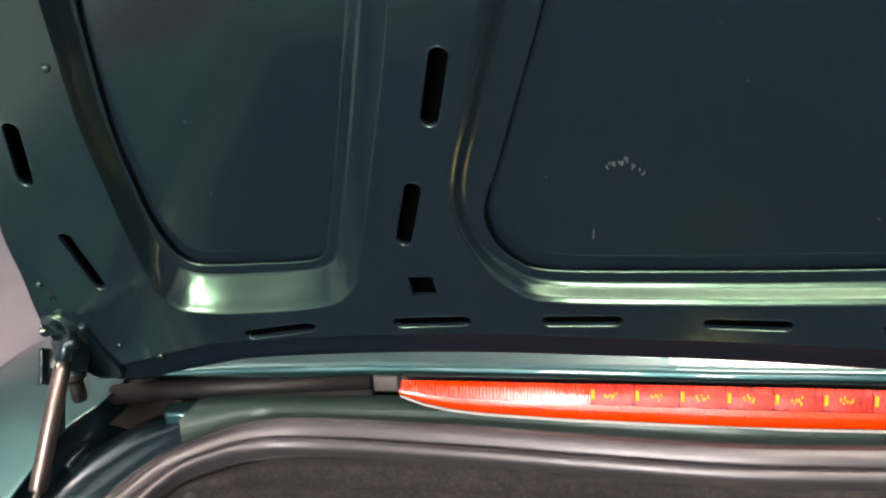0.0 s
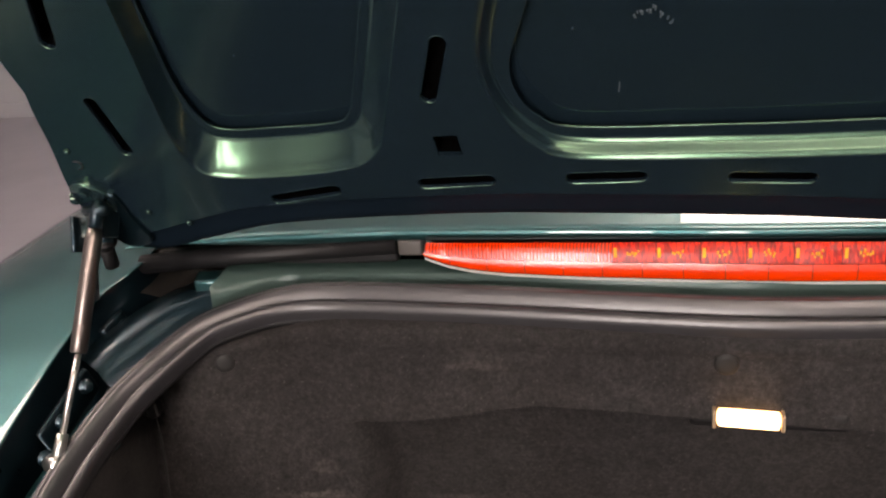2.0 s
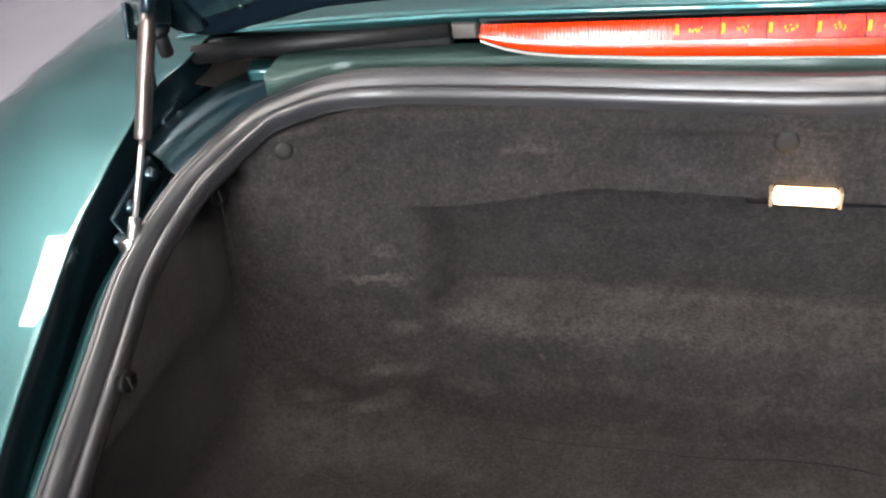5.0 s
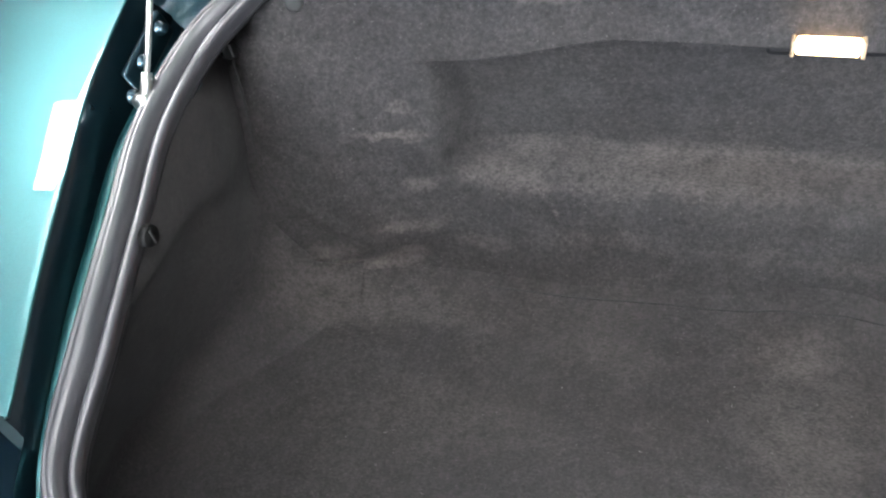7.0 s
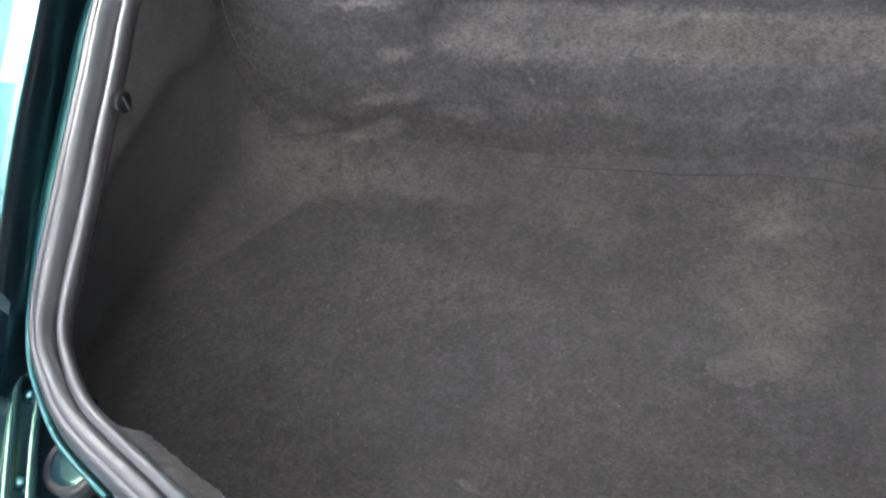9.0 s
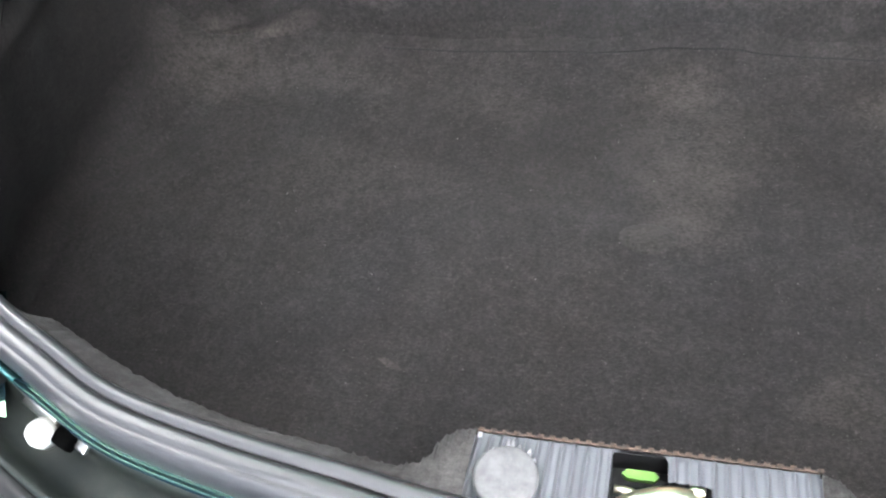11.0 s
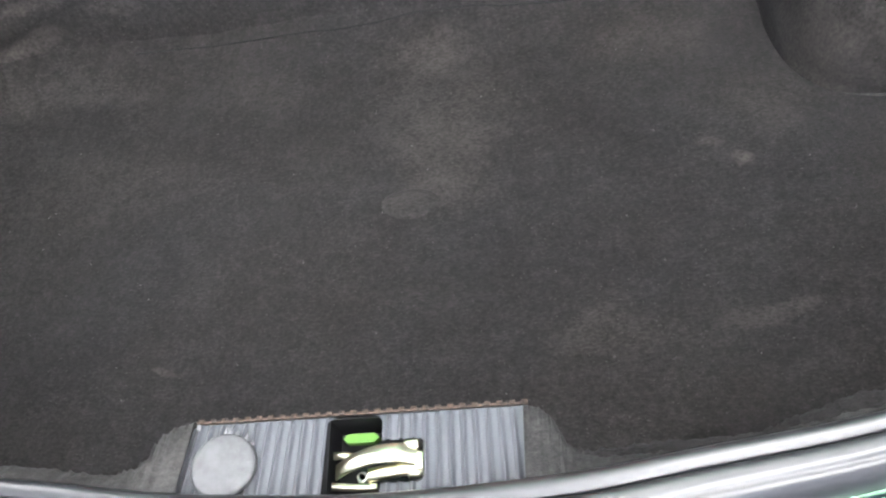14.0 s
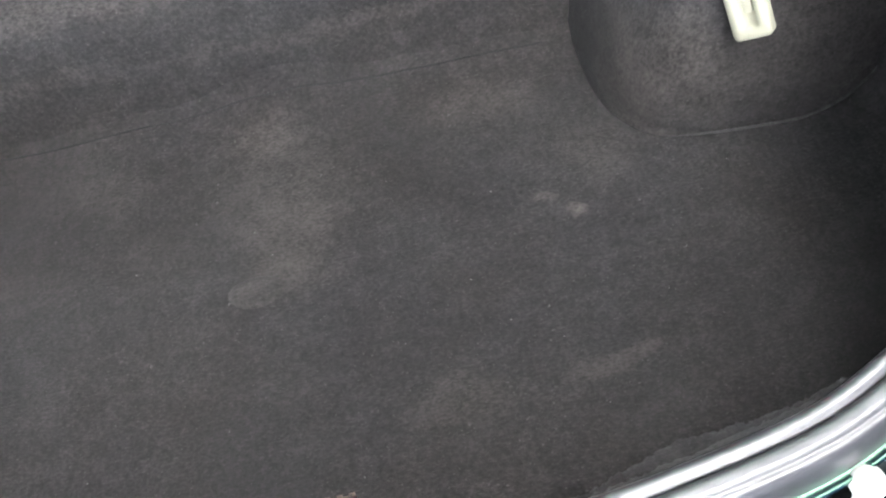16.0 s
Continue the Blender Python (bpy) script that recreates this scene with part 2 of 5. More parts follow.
def thing(name, label, category, at=(0, 0, 0), group="", kind=""):
    ob = new(name)
    ob.empty_display_size = 0.02
    ob.location = at
    ob.matrix_world = Matrix.Translation(at)
    return tagged(ob, label, category, group, kind)


def grid(fn, us, vs, close_u=False):
    bm = bmesh.new()
    rows = [[bm.verts.new(fn(u, v)) for v in vs] for u in us]
    n = len(us)
    for i in range(n if close_u else n - 1):
        a, b = rows[i], rows[(i + 1) % n]
        for j in range(len(vs) - 1):
            bm.faces.new((a[j], a[j + 1], b[j + 1], b[j]))
    return bm


def span(a, b, n):
    return [a + (b - a) * i / (n - 1) for i in range(n)]


def smooth_line(pts, per=6, closed=False):
    """Catmull-Rom through the points."""
    p = [Vector(q) for q in pts]
    n, out = len(p), []
    for i in range(n if closed else n - 1):
        g = (lambda k: p[k % n]) if closed else (lambda k: p[min(max(k, 0), n - 1)])
        a, b, c, d = g(i - 1), g(i), g(i + 1), g(i + 2)
        for k in range(per):
            t = k / per
            out.append(0.5 * ((2 * b) + (c - a) * t + (2 * a - 5 * b + 4 * c - d) * t * t + (3 * b - a - 3 * c + d) * t**3))
    if not closed:
        out.append(p[-1])
    return out


def plan_normals(line, closed):
    """Unit normals in plan, to the left of the way along the line."""
    n, out = len(line), []
    for i in range(n):
        a = line[i - 1] if closed or i else line[0]
        b = line[(i + 1) % n] if closed or i < n - 1 else line[-1]
        t = (b - a)
        out.append(Vector((-t.y, t.x, 0)).normalized())
    return out


def sweep(line, profile, closed, ring=False, width=None, lean=None, rise=None):
    """profile: (outward, up); outward is to the left of the line."""
    nn = plan_normals(line, closed)
    bm = bmesh.new()
    rows = [[bm.verts.new(p + k * o * (width(p) if width else 1.0) + Vector((0, 0, h + (o * lean(p) if lean else 0.0) + (rise(p, o) if rise else 0.0)))) for o, h in profile] for p, k in zip(line, nn)]
    n, m = len(rows), len(profile)
    for i in range(n if closed else n - 1):
        a, b = rows[i], rows[(i + 1) % n]
        for j in range(m if ring else m - 1):
            bm.faces.new((a[j], a[(j + 1) % m], b[(j + 1) % m], b[j]))
    return bm


def tube(pts, radius, sides=10, cap=True):
    p = [Vector(q) for q in pts]
    rad = radius if hasattr(radius, "__len__") else [radius] * len(p)
    bm, rows = bmesh.new(), []
    for i, q in enumerate(p):
        t = (p[min(i + 1, len(p) - 1)] - p[max(i - 1, 0)]).normalized()
        up = Vector((0, 0, 1)) if abs(t.z) < 0.9 else Vector((1, 0, 0))
        a = t.cross(up).normalized()
        b = t.cross(a)
        rows.append([bm.verts.new(q + rad[i] * (math.cos(k * math.tau / sides) * a + math.sin(k * math.tau / sides) * b)) for k in range(sides)])
    for r, s in zip(rows, rows[1:]):
        for k in range(sides):
            bm.faces.new((r[k], r[(k + 1) % sides], s[(k + 1) % sides], s[k]))
    if cap:
        bm.faces.new(rows[0][::-1])
        bm.faces.new(rows[-1])
    return bm


def box(cx, cy, cz, sx, sy, sz, bevel=0.002, turn=None):
    bm = bmesh.new()
    bmesh.ops.create_cube(bm, size=1)
    bmesh.ops.scale(bm, vec=(sx, sy, sz), verts=bm.verts)
    if bevel:
        bmesh.ops.bevel(bm, geom=bm.edges[:] + bm.verts[:], offset=bevel, segments=2, affect="EDGES", profile=0.6)
    m = Matrix.Translation((cx, cy, cz))
    bmesh.ops.transform(bm, matrix=m @ turn.to_4x4() if turn else m, verts=bm.verts)
    return bm


def lathe(at, axis, prof, sides=20):
    """Round part: prof of (radius, along the axis)."""
    z = Vector(axis).normalized()
    x = z.cross(Vector((0, 0, 1)) if abs(z.z) < 0.9 else Vector((1, 0, 0))).normalized()
    y = z.cross(x)
    at = Vector(at)
    bm = bmesh.new()
    rows = [[bm.verts.new(at + z * h + max(r, 1e-4) * (x * math.cos(k * math.tau / sides) + y * math.sin(k * math.tau / sides))) for k in range(sides)] for r, h in prof]
    for a, b in zip(rows, rows[1:]):
        for k in range(sides):
            bm.faces.new((a[k], a[(k + 1) % sides], b[(k + 1) % sides], b[k]))
    bm.faces.new(rows[0][::-1])
    bm.faces.new(rows[-1])
    return bm


def join(*bms):
    out = bmesh.new()
    for b in bms:
        me = bpy.data.meshes.new("tmp")
        b.to_mesh(me)
        b.free()
        out.from_mesh(me)
        bpy.data.meshes.remove(me)
    return out


def sstep(a, b, x):
    t = min(max((x - a) / (b - a), 0.0), 1.0)
    return t * t * (3 - 2 * t)


def interp(table, x):
    return float(np.interp(x, [a for a, _ in table], [b for _, b in table]))


# ---------- the showroom ----------
FLOOR_MAT = mat("grey_epoxy_floor", (0.2, 0.2, 0.215), 0.35)
to(FLOOR_MAT, ramp(FLOOR_MAT, noise_tex(FLOOR_MAT, 1.5, 5.0, 0.6), [(0.3, (0.24, 0.235, 0.265)), (0.7, (0.31, 0.302, 0.335))]), "Base Color")
WALL_MAT = mat("white_wall_paint", (0.37, 0.37, 0.385), 0.7)
bump(WALL_MAT, noise_tex(WALL_MAT, 90.0, 3.0), 0.1, 0.001)
CEILING_MAT = mat("white_ceiling_paint", (0.82, 0.82, 0.83), 0.8)
SKIRT = mat("grey_skirting", (0.36, 0.36, 0.38), 0.5)
LIGHT = mat("panel_light", (0.9, 0.9, 0.9), 0.5)
nodes(LIGHT)[2].inputs["Emission Color"].default_value = (0.99, 0.985, 1.0, 1)
nodes(LIGHT)[2].inputs["Emission Strength"].default_value = 28.0

RX0, RX1, RY0, RY1, RZ, LAMP_Z = -5.0, 7.6, -5.5, 4.8, 3.75, 3.2
tagged(part("floor", box(1.3, -0.35, -0.05, 12.8, 10.5, 0.1, 0), FLOOR_MAT, smooth=False), "grey glossy epoxy showroom floor", "floor", kind="structure")
tagged(part("ceiling", box(1.3, -0.35, RZ + 0.05, 12.8, 10.5, 0.1, 0), CEILING_MAT, smooth=False), "bright white painted showroom ceiling", "ceiling", kind="structure")
for nm, c, s in (("wall_north", (1.3, RY1 + 0.1, RZ / 2), (12.8, 0.2, RZ)), 
                 ("wall_west", (RX0 - 0.1, -0.35, RZ / 2), (0.2, 10.3, RZ)), ("wall_east", (RX1 + 0.1, -0.35, RZ / 2), (0.2, 10.3, RZ))):
    tagged(part(nm, box(*c, *s, 0), WALL_MAT, smooth=False), "plain white painted showroom wall", "wall", kind="structure")
WZ0, WZ1 = 0.25, 2.65
OPENINGS = ((-1.2, -0.5), (-0.2, 0.35))
wy = RY0 - 0.1
wall_bits, edge_x = [], RX0 - 0.1
for x0, x1 in OPENINGS:
    wall_bits += [box((edge_x + x0) / 2, wy, RZ / 2, x0 - edge_x, 0.2, RZ, 0), box((x0 + x1) / 2, wy, WZ0 / 2, x1 - x0, 0.2, WZ0, 0), box((x0 + x1) / 2, wy, (WZ1 + RZ) / 2, x1 - x0, 0.2, RZ - WZ1, 0)]
    edge_x = x1
wall_bits.append(box((edge_x + RX1 + 0.1) / 2, wy, RZ / 2, RX1 + 0.1 - edge_x, 0.2, RZ, 0))
tagged(part("wall_south", join(*wall_bits), WALL_MAT, smooth=False), "white wall with two tall windows behind the car", "wall", kind="structure")
ALU = mat("grey_window_frame", (0.3, 0.3, 0.31), 0.4, 0.7)
GLASS = mat("window_glass", (0.95, 0.97, 0.97), 0.02, Transmission_Weight=1.0, IOR=1.1)
for k, (x0, x1) in enumerate(OPENINGS):
    wx, zc, zh = (x0 + x1) / 2, (WZ0 + WZ1) / 2, WZ1 - WZ0
    win = thing("window_%d" % (k + 1), "tall window with grey metal frame and daylight outside", "window", (wx, wy, WZ0), kind="structure")
    for x in (x0 + 0.025, x1 - 0.025):
        part("window_frame", box(x, wy, zc, 0.05, 0.08, zh, 0.004), ALU, win, smooth=False)
    for z in (WZ0 + 0.025, WZ1 - 0.025):
        part("window_rail", box(wx, wy, z, x1 - x0 - 0.1, 0.07, 0.05, 0.004), ALU, win, smooth=False)
    pane = part("pane", box(wx, wy, zc, x1 - x0 - 0.1, 0.008, zh - 0.1, 0), GLASS, win, smooth=False)
    pane.visible_shadow = False
    day = bpy.data.lights.new("window_daylight", "AREA")
    day.shape, day.size, day.size_y, day.energy, day.color = "RECTANGLE", x1 - x0 - 0.1, zh - 0.1, WINDOW_W * (x1 - x0 - 0.1) * (zh - 0.1), (0.8, 0.9, 1.0)
    new("window_daylight", day).matrix_world = pose(wx, RY0 + 0.02, zc, 90, 0, 0)
tagged(part("baseboard", box(1.3, RY1 - 0.01, 0.05, 12.6, 0.02, 0.1, 0.003), SKIRT, smooth=False), "light grey skirting along the white wall", "baseboard", kind="structure")


def ceiling_light(x, y, sx, sy):
    t = thing("ceiling_light", "flat white light panel hung below the ceiling, switched on", "ceiling light", (x, y, LAMP_Z), "ceiling lights")
    for dx, dy, w, d in ((-sx / 2, 0, 0.03, sy + 0.03), (sx / 2, 0, 0.03, sy + 0.03), (0, -sy / 2, sx - 0.03, 0.03), (0, sy / 2, sx - 0.03, 0.03)):
        part("frame", box(x + dx, y + dy, LAMP_Z - 0.02, w, d, 0.04), WHITE, t, smooth=False)
    part("diffuser", box(x, y, LAMP_Z - 0.02, sx - 0.034, sy - 0.034, 0.03, 0), LIGHT, t, smooth=False)
    for dx in (-0.4, 0.4):
        part("hanger", tube([(x + dx * sx, y - sy / 2, LAMP_Z - 0.004), (x + dx * sx, y - sy / 2, RZ + 0.02)], 0.003, 6), ALU, t)


for x, y, sy in ((-2.2, 0.82, 0.46), (0.85, -2.3, 0.46), (0.85, -0.74, 0.46), (0.5, 0.82, 0.46), (0.5, 3.74, 0.9), (0.5, -3.9, 0.46), (-1.3, -3.9, 0.46)):
    ceiling_light(x, y, 1.2, sy)

# ---------- seal line of the boot opening ----------
SIDE = [(0, -0.084), (-0.1, -0.078), (-0.179, -0.066), (-0.25, -0.055), (-0.327, -0.039), (-0.380, -0.016), (-0.436, 0.013), (-0.466, 0.041), (-0.485, 0.068),
        (-0.497, 0.105), (-0.508, 0.17), (-0.519, 0.245), (-0.530, 0.324), (-0.521, 0.4), (-0.502, 0.447), (-0.475, 0.49), (-0.443, 0.513), (-0.402, 0.531),
        (-0.35, 0.5385), (-0.225, 0.537), (-0.1, 0.532)]


def seal_z(y):
    return 0.7 + 0.34 * y


LOOP = [(x, y, seal_z(y)) for x, y in SIDE] + [(0, 0.529, seal_z(0.529))] + [(-x, y, seal_z(y)) for x, y in SIDE[:0:-1]]
OUTER = smooth_line(LOOP, 8, True)  # runs from the rear middle over the left side: the outside lies to its left


def inner_line(off, drop):
    nn = plan_normals(OUTER, True)
    return [p + k * off * seal_width(p) + Vector((0, 0, drop)) for p, k in zip(OUTER, nn)]


def front_run(p):
    return sstep(0.44, 0.525, p.y) * (1 - sstep(0.33, 0.47, abs(p.x)))


def seal_width(p):
    return 1 - 0.2 * sstep(0.0, 0.3, abs(p.x)) * (1 - sstep(0.05, 0.16, p.y)) - 0.26 * front_run(p)


def seal_lean(p):
    """The seal faces the boot more steeply along the front edge and leans outwards along the rear."""
    return SGN * (0.3 * front_run(p) - 0.28 * (1 - sstep(0.0, 0.1, p.y)))


def seal_rise(p, o):
    """The groove between the beads is shallow along the rear edge."""
    return 0.0095 * math.exp(-((abs(o) - 0.0228) / 0.0034) ** 2) * (1 - sstep(0.0, 0.1, p.y))


SGN = 1.0 if (plan_normals(OUTER, True)[60].x < 0) else -1.0
BULB = [(0.002, -0.02), (0.0015, -0.008), (-0.0005, 0.0), (-0.004, 0.006), (-0.0078, 0.0089), (-0.0090, 0.0070), (-0.0102, 0.0089), (-0.014, 0.0085), (-0.0185, 0.0055), (-0.0210, -0.001), (-0.0225, -0.007), (-0.0238, -0.009)]
RIDGE = [(-0.0228, -0.010), (-0.0235, -0.0045), (-0.0245, -0.003), (-0.0265, 0.0025), (-0.030, 0.0048), (-0.0335, 0.003), (-0.0348, 0.0), (-0.0345, -0.004), (-0.032, -0.014)]
seal = thing("boot_seal", "grey-black double-bead rubber seal round the boot opening", "rubber seal", (0, 0.2, 0.77))
part("outer_bulb", sweep(OUTER, [(SGN * o, h) for o, h in BULB], True, False, seal_width, seal_lean, seal_rise), RUBBER, seal)
part("inner_bead", sweep(OUTER, [(SGN * o, h) for o, h in RIDGE], True, False, seal_width, seal_lean, seal_rise), RUBBER, seal)
part("carrier", sweep(OUTER, [(SGN * o, h) for o, h in ((-0.0322, -0.010), (-0.0335, -0.0125), (-0.032, -0.0158), (-0.02, -0.0165), (0.0, -0.0185))], True, False, seal_width, seal_lean), BLACK, seal)

# ---------- car body ----------
car = thing("car_body", "dark green metallic car rear with open boot", "car", (0, 0, 0))
EDGE = [(-0.30, -0.455), (-0.12, -0.47), (0.0, -0.478), (0.088, -0.498), (0.127, -0.508), (0.188, -0.523), (0.253, -0.536), (0.331, -0.552), (0.377, -0.555), (0.418, -0.557), (0.488, -0.557), (0.533, -0.543), (0.62, -0.54), (1.4, -0.54)]
EDGE_S = smooth_line([(x, y, 0) for y, x in EDGE], 8)
EDGE_T = [(p.y, p.x) for p in EDGE_S]


def fender_z(y):
    return interp([(-0.3, 0.62), (-0.1, 0.702), (0.0, 0.735), (0.25, 0.82), (0.42, 0.875), (0.5, 0.897), (0.56, 0.908), (0.7, 0.915), (1.4, 0.92)], y)


def fender(side, flange):
    def f(y, v):
        x, z = interp(EDGE_T, y), fender_z(y)
        if v < 0:
            q = -v
            return (side * (x - 0.0035 * math.sin(min(q, 1) * 1.2) * (0 if q > 1 else 1) - 0.004 * sstep(0, 1, q)), y, z - 0.004 * q if q <= 1 else z - 0.004 - 0.012 * (q - 1))
        a = v * math.pi / 2
        dz = 0.36 * (1 - math.cos(a)) ** 1.5 if v <= 1 else 0.36 + (v - 1) * (z - 0.36)
        return (side * (x - 0.004 - 0.36 * math.sin(min(a, math.pi / 2))), y, z - dz)
    ys = span(0.085, 0.6, 40) + span(0.62, 1.4, 14)
    return grid(f, ys, [-6, -4, -2, -1] if flange else [-1, -0.6, -0.2, 0.0, 0.01] + span(0.03, 1.0, 24) + [1.3, 1.6, 1.985])


for nm, sd in (("left_fender", 1), ("right_fender", -1)):
    part(nm, fender(sd, False), PAINT, car, "bright green metallic fender beside the boot opening")
    part("fender_flange", fender(sd, True), GLOSS_INNER, car, "inner flange of the fender, coloured dark for its shade")


def side_index(lo, hi, left=True):
    """Stretch of the seal line along one side, between two depths."""
    half = len(OUTER) // 2
    pts = OUTER[:half + 1]
    return [p for p in pts if lo <= p.y <= hi and p.x < -0.3]


def gutter(side, first, last, lo=0.03):
    """Channel between the seal and the fender."""
    line = side_index(lo, 0.535)
    nn = plan_normals(line, False)
    bm, rows = bmesh.new(), []
    for p, k in zip(line, nn):
        k = k * SGN
        e = Vector((interp(EDGE_T, p.y) + 0.002, p.y, fender_z(p.y)))
        f = 0.45 + 0.55 * sstep(0.06, 0.2, p.y)  # the flange is narrow at the rear
        row = [p + k * 0.001 + Vector((0, 0, -0.0145)), p + k * 0.006 * f + Vector((0, 0, -0.010)), p + k * 0.0125 * f + Vector((0, 0, -0.007)),
               p + k * 0.0155 * f + Vector((0, 0, -0.010)), p + k * 0.0165 * f + Vector((0, 0, -0.045)), Vector((p.x - 0.016, p.y, p.z - 0.06)), Vector((e.x + 0.006, p.y, p.z - 0.062)),
               Vector((e.x - 0.004, p.y, p.z - 0.05)), Vector((e.x - 0.009, p.y, e.z - 0.035)), Vector((e.x - 0.009, p.y, e.z - 0.03))]
        row[5].z += 0.028 * sstep(0.38, 0.46, p.y)
        row[6].z += 0.028 * sstep(0.38, 0.46, p.y)
        row[5].x, row[6].x = min(row[5].x, row[4].x - 0.002), min(row[6].x, row[5].x - 0.002 - 0.004)
        rows.append([bm.verts.new((side * q.x, q.y, q.z)) for q in row[first:last]])
    for a, b in zip(rows, rows[1:]):
        for j in range(len(a) - 1):
            bm.faces.new((a[j], a[j + 1], b[j + 1], b[j]))
    return bm


for sd in (1, -1):
    part("side_gutter", gutter(sd, 3, 10), GLOSS_INNER, car, "glossy rain channel beside the seal, coloured dark for its shade")
    part("seal_flange", gutter(sd, 0, 4, -0.01), PAINT, car, "bright green metal flange along the seal")


# rear channel, black trim and bumper top, swept round the back of the opening
half = len(OUTER) // 2
left_pts = [p for p in OUTER[:half] if p.y <= 0.06]
right_pts = [p for p in OUTER[half:] if p.y <= 0.06]
REAR = right_pts + left_pts


def rear_strip(profile):
    return sweep(REAR, [(SGN * o, h) for o, h in profile], False)


part("seal_flange", rear_strip([(0.001, -0.0165), (0.003, -0.018), (0.0045, -0.0165), (0.0057, -0.0157), (0.0067, -0.0165), (0.0072, -0.02)]), INNER, car, "bright green metal flange along the seal")
part("rear_channel", rear_strip([(0.0072, -0.02), (0.0085, -0.04), (0.014, -0.05), (0.034, -0.052), (0.039, -0.04), (0.043, -0.026), (0.046, -0.025), (0.048, -0.03)]), CHANNEL_DARK, car, "channel behind the boot seal, coloured dark for its shade")
part("black_trim", rear_strip([(0.047, -0.045), (0.047, -0.032), (0.049, -0.029), (0.060, -0.030), (0.062, -0.034), (0.062, -0.05)]), BLACK, car, "black rubber trim on the rear edge")
part("bumper", rear_strip([(0.064, -0.07), (0.064, -0.042), (0.066, -0.038), (0.08, -0.039), (0.12, -0.05), (0.17, -0.08), (0.2, -0.13), (0.21, -0.3)]), PAINT, car)


def cowl_y(x):
    return interp([(0, 0.552), (0.13, 0.555), (0.3, 0.556), (0.43, 0.547), (0.515, 0.531), (0.6, 0.51)], abs(x))


def cowl(u, v):
    y = cowl_y(u)
    crown = 0.004 - 0.01 * u * u
    table = [(0, (0.004, -0.012)), (1, (0.0, -0.008)), (2, (-0.001, -0.003)), (3, (0.001, 0.0)), (4, (0.006, 0.0015)), (5, (0.0085, 0.0019)), (6, (0.05, 0.0062)), (7, (0.2, 0.02)), (8, (0.5, 0.03))]
    dy, dz = table[v][1]
    if v < 3:
        dz *= 1 - 0.85 * sstep(0.4, 0.54, abs(u))
    return (u, y + dy, 0.926 + crown + dz)


part("rear_deck_panel", grid(cowl, span(-0.545, 0.545, 50), range(9)), PAINT, car, "narrow painted panel below the rear window, reflecting the lights")


def shelf(u, v):
    k = abs(u)
    y0, z0 = interp([(0, 0.527), (0.225, 0.537), (0.402, 0.533), (0.47, 0.497), (0.5, 0.45)], k), 0
    rows = [(0.0, -0.016), (0.003, -0.013), (0.006, -0.009), (0.0085, -0.004), (0.0105, 0.003), (0.012, 0.008)]
    dy, dz = rows[min(v, 5)]
    if v == 7:
        return (u, 0.566, max(0.8925, seal_z(y0) + 0.009) + 0.004)
    if v == 6:
        return (u, y0 + 0.0132, max(0.8925, seal_z(y0) + 0.009))
    return (u, y0 + dy, seal_z(y0) + dz)


part("front_channel", grid(shelf, span(-0.463, 0.463, 60), range(8)), CHANNEL, car, "green channel between brake light and seal")

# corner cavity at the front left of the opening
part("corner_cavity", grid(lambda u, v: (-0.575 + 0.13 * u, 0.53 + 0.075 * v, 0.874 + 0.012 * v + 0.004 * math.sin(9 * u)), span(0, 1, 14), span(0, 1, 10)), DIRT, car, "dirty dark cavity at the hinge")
part("corner_wall", grid(lambda u, v: (-0.60 + 0.34 * u, 0.605 - 0.01 * u, 0.85 + 0.09 * v), span(0, 1, 4), span(0, 1, 3)), INNER, car)
corner_pts = [p for p in OUTER[:half] if p.y > 0.425 and p.x < -0.455]
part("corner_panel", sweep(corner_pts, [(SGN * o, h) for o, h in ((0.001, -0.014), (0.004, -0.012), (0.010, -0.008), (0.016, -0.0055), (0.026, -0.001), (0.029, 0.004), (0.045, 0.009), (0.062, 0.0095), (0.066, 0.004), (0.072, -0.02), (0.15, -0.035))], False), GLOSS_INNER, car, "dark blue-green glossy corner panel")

# tail light, rear stops and plugs
def tail(side):
    def f(y, v):
        x, z = interp(EDGE_T, y), fender_z(y)
        a = max(v, 0) * math.pi / 2
        if v < 0:
            return (side * (x - 0.030), y, z + 0.05 * v)
        return (side * (x - 0.031 - 0.33 * math.sin(a)), y, z - 0.002 - 0.36 * (1 - math.cos(a)) ** 1.5)
    return grid(f, span(-0.16, 0.081, 16), [-1, -0.1, 0.0] + span(0.02, 0.4, 10))


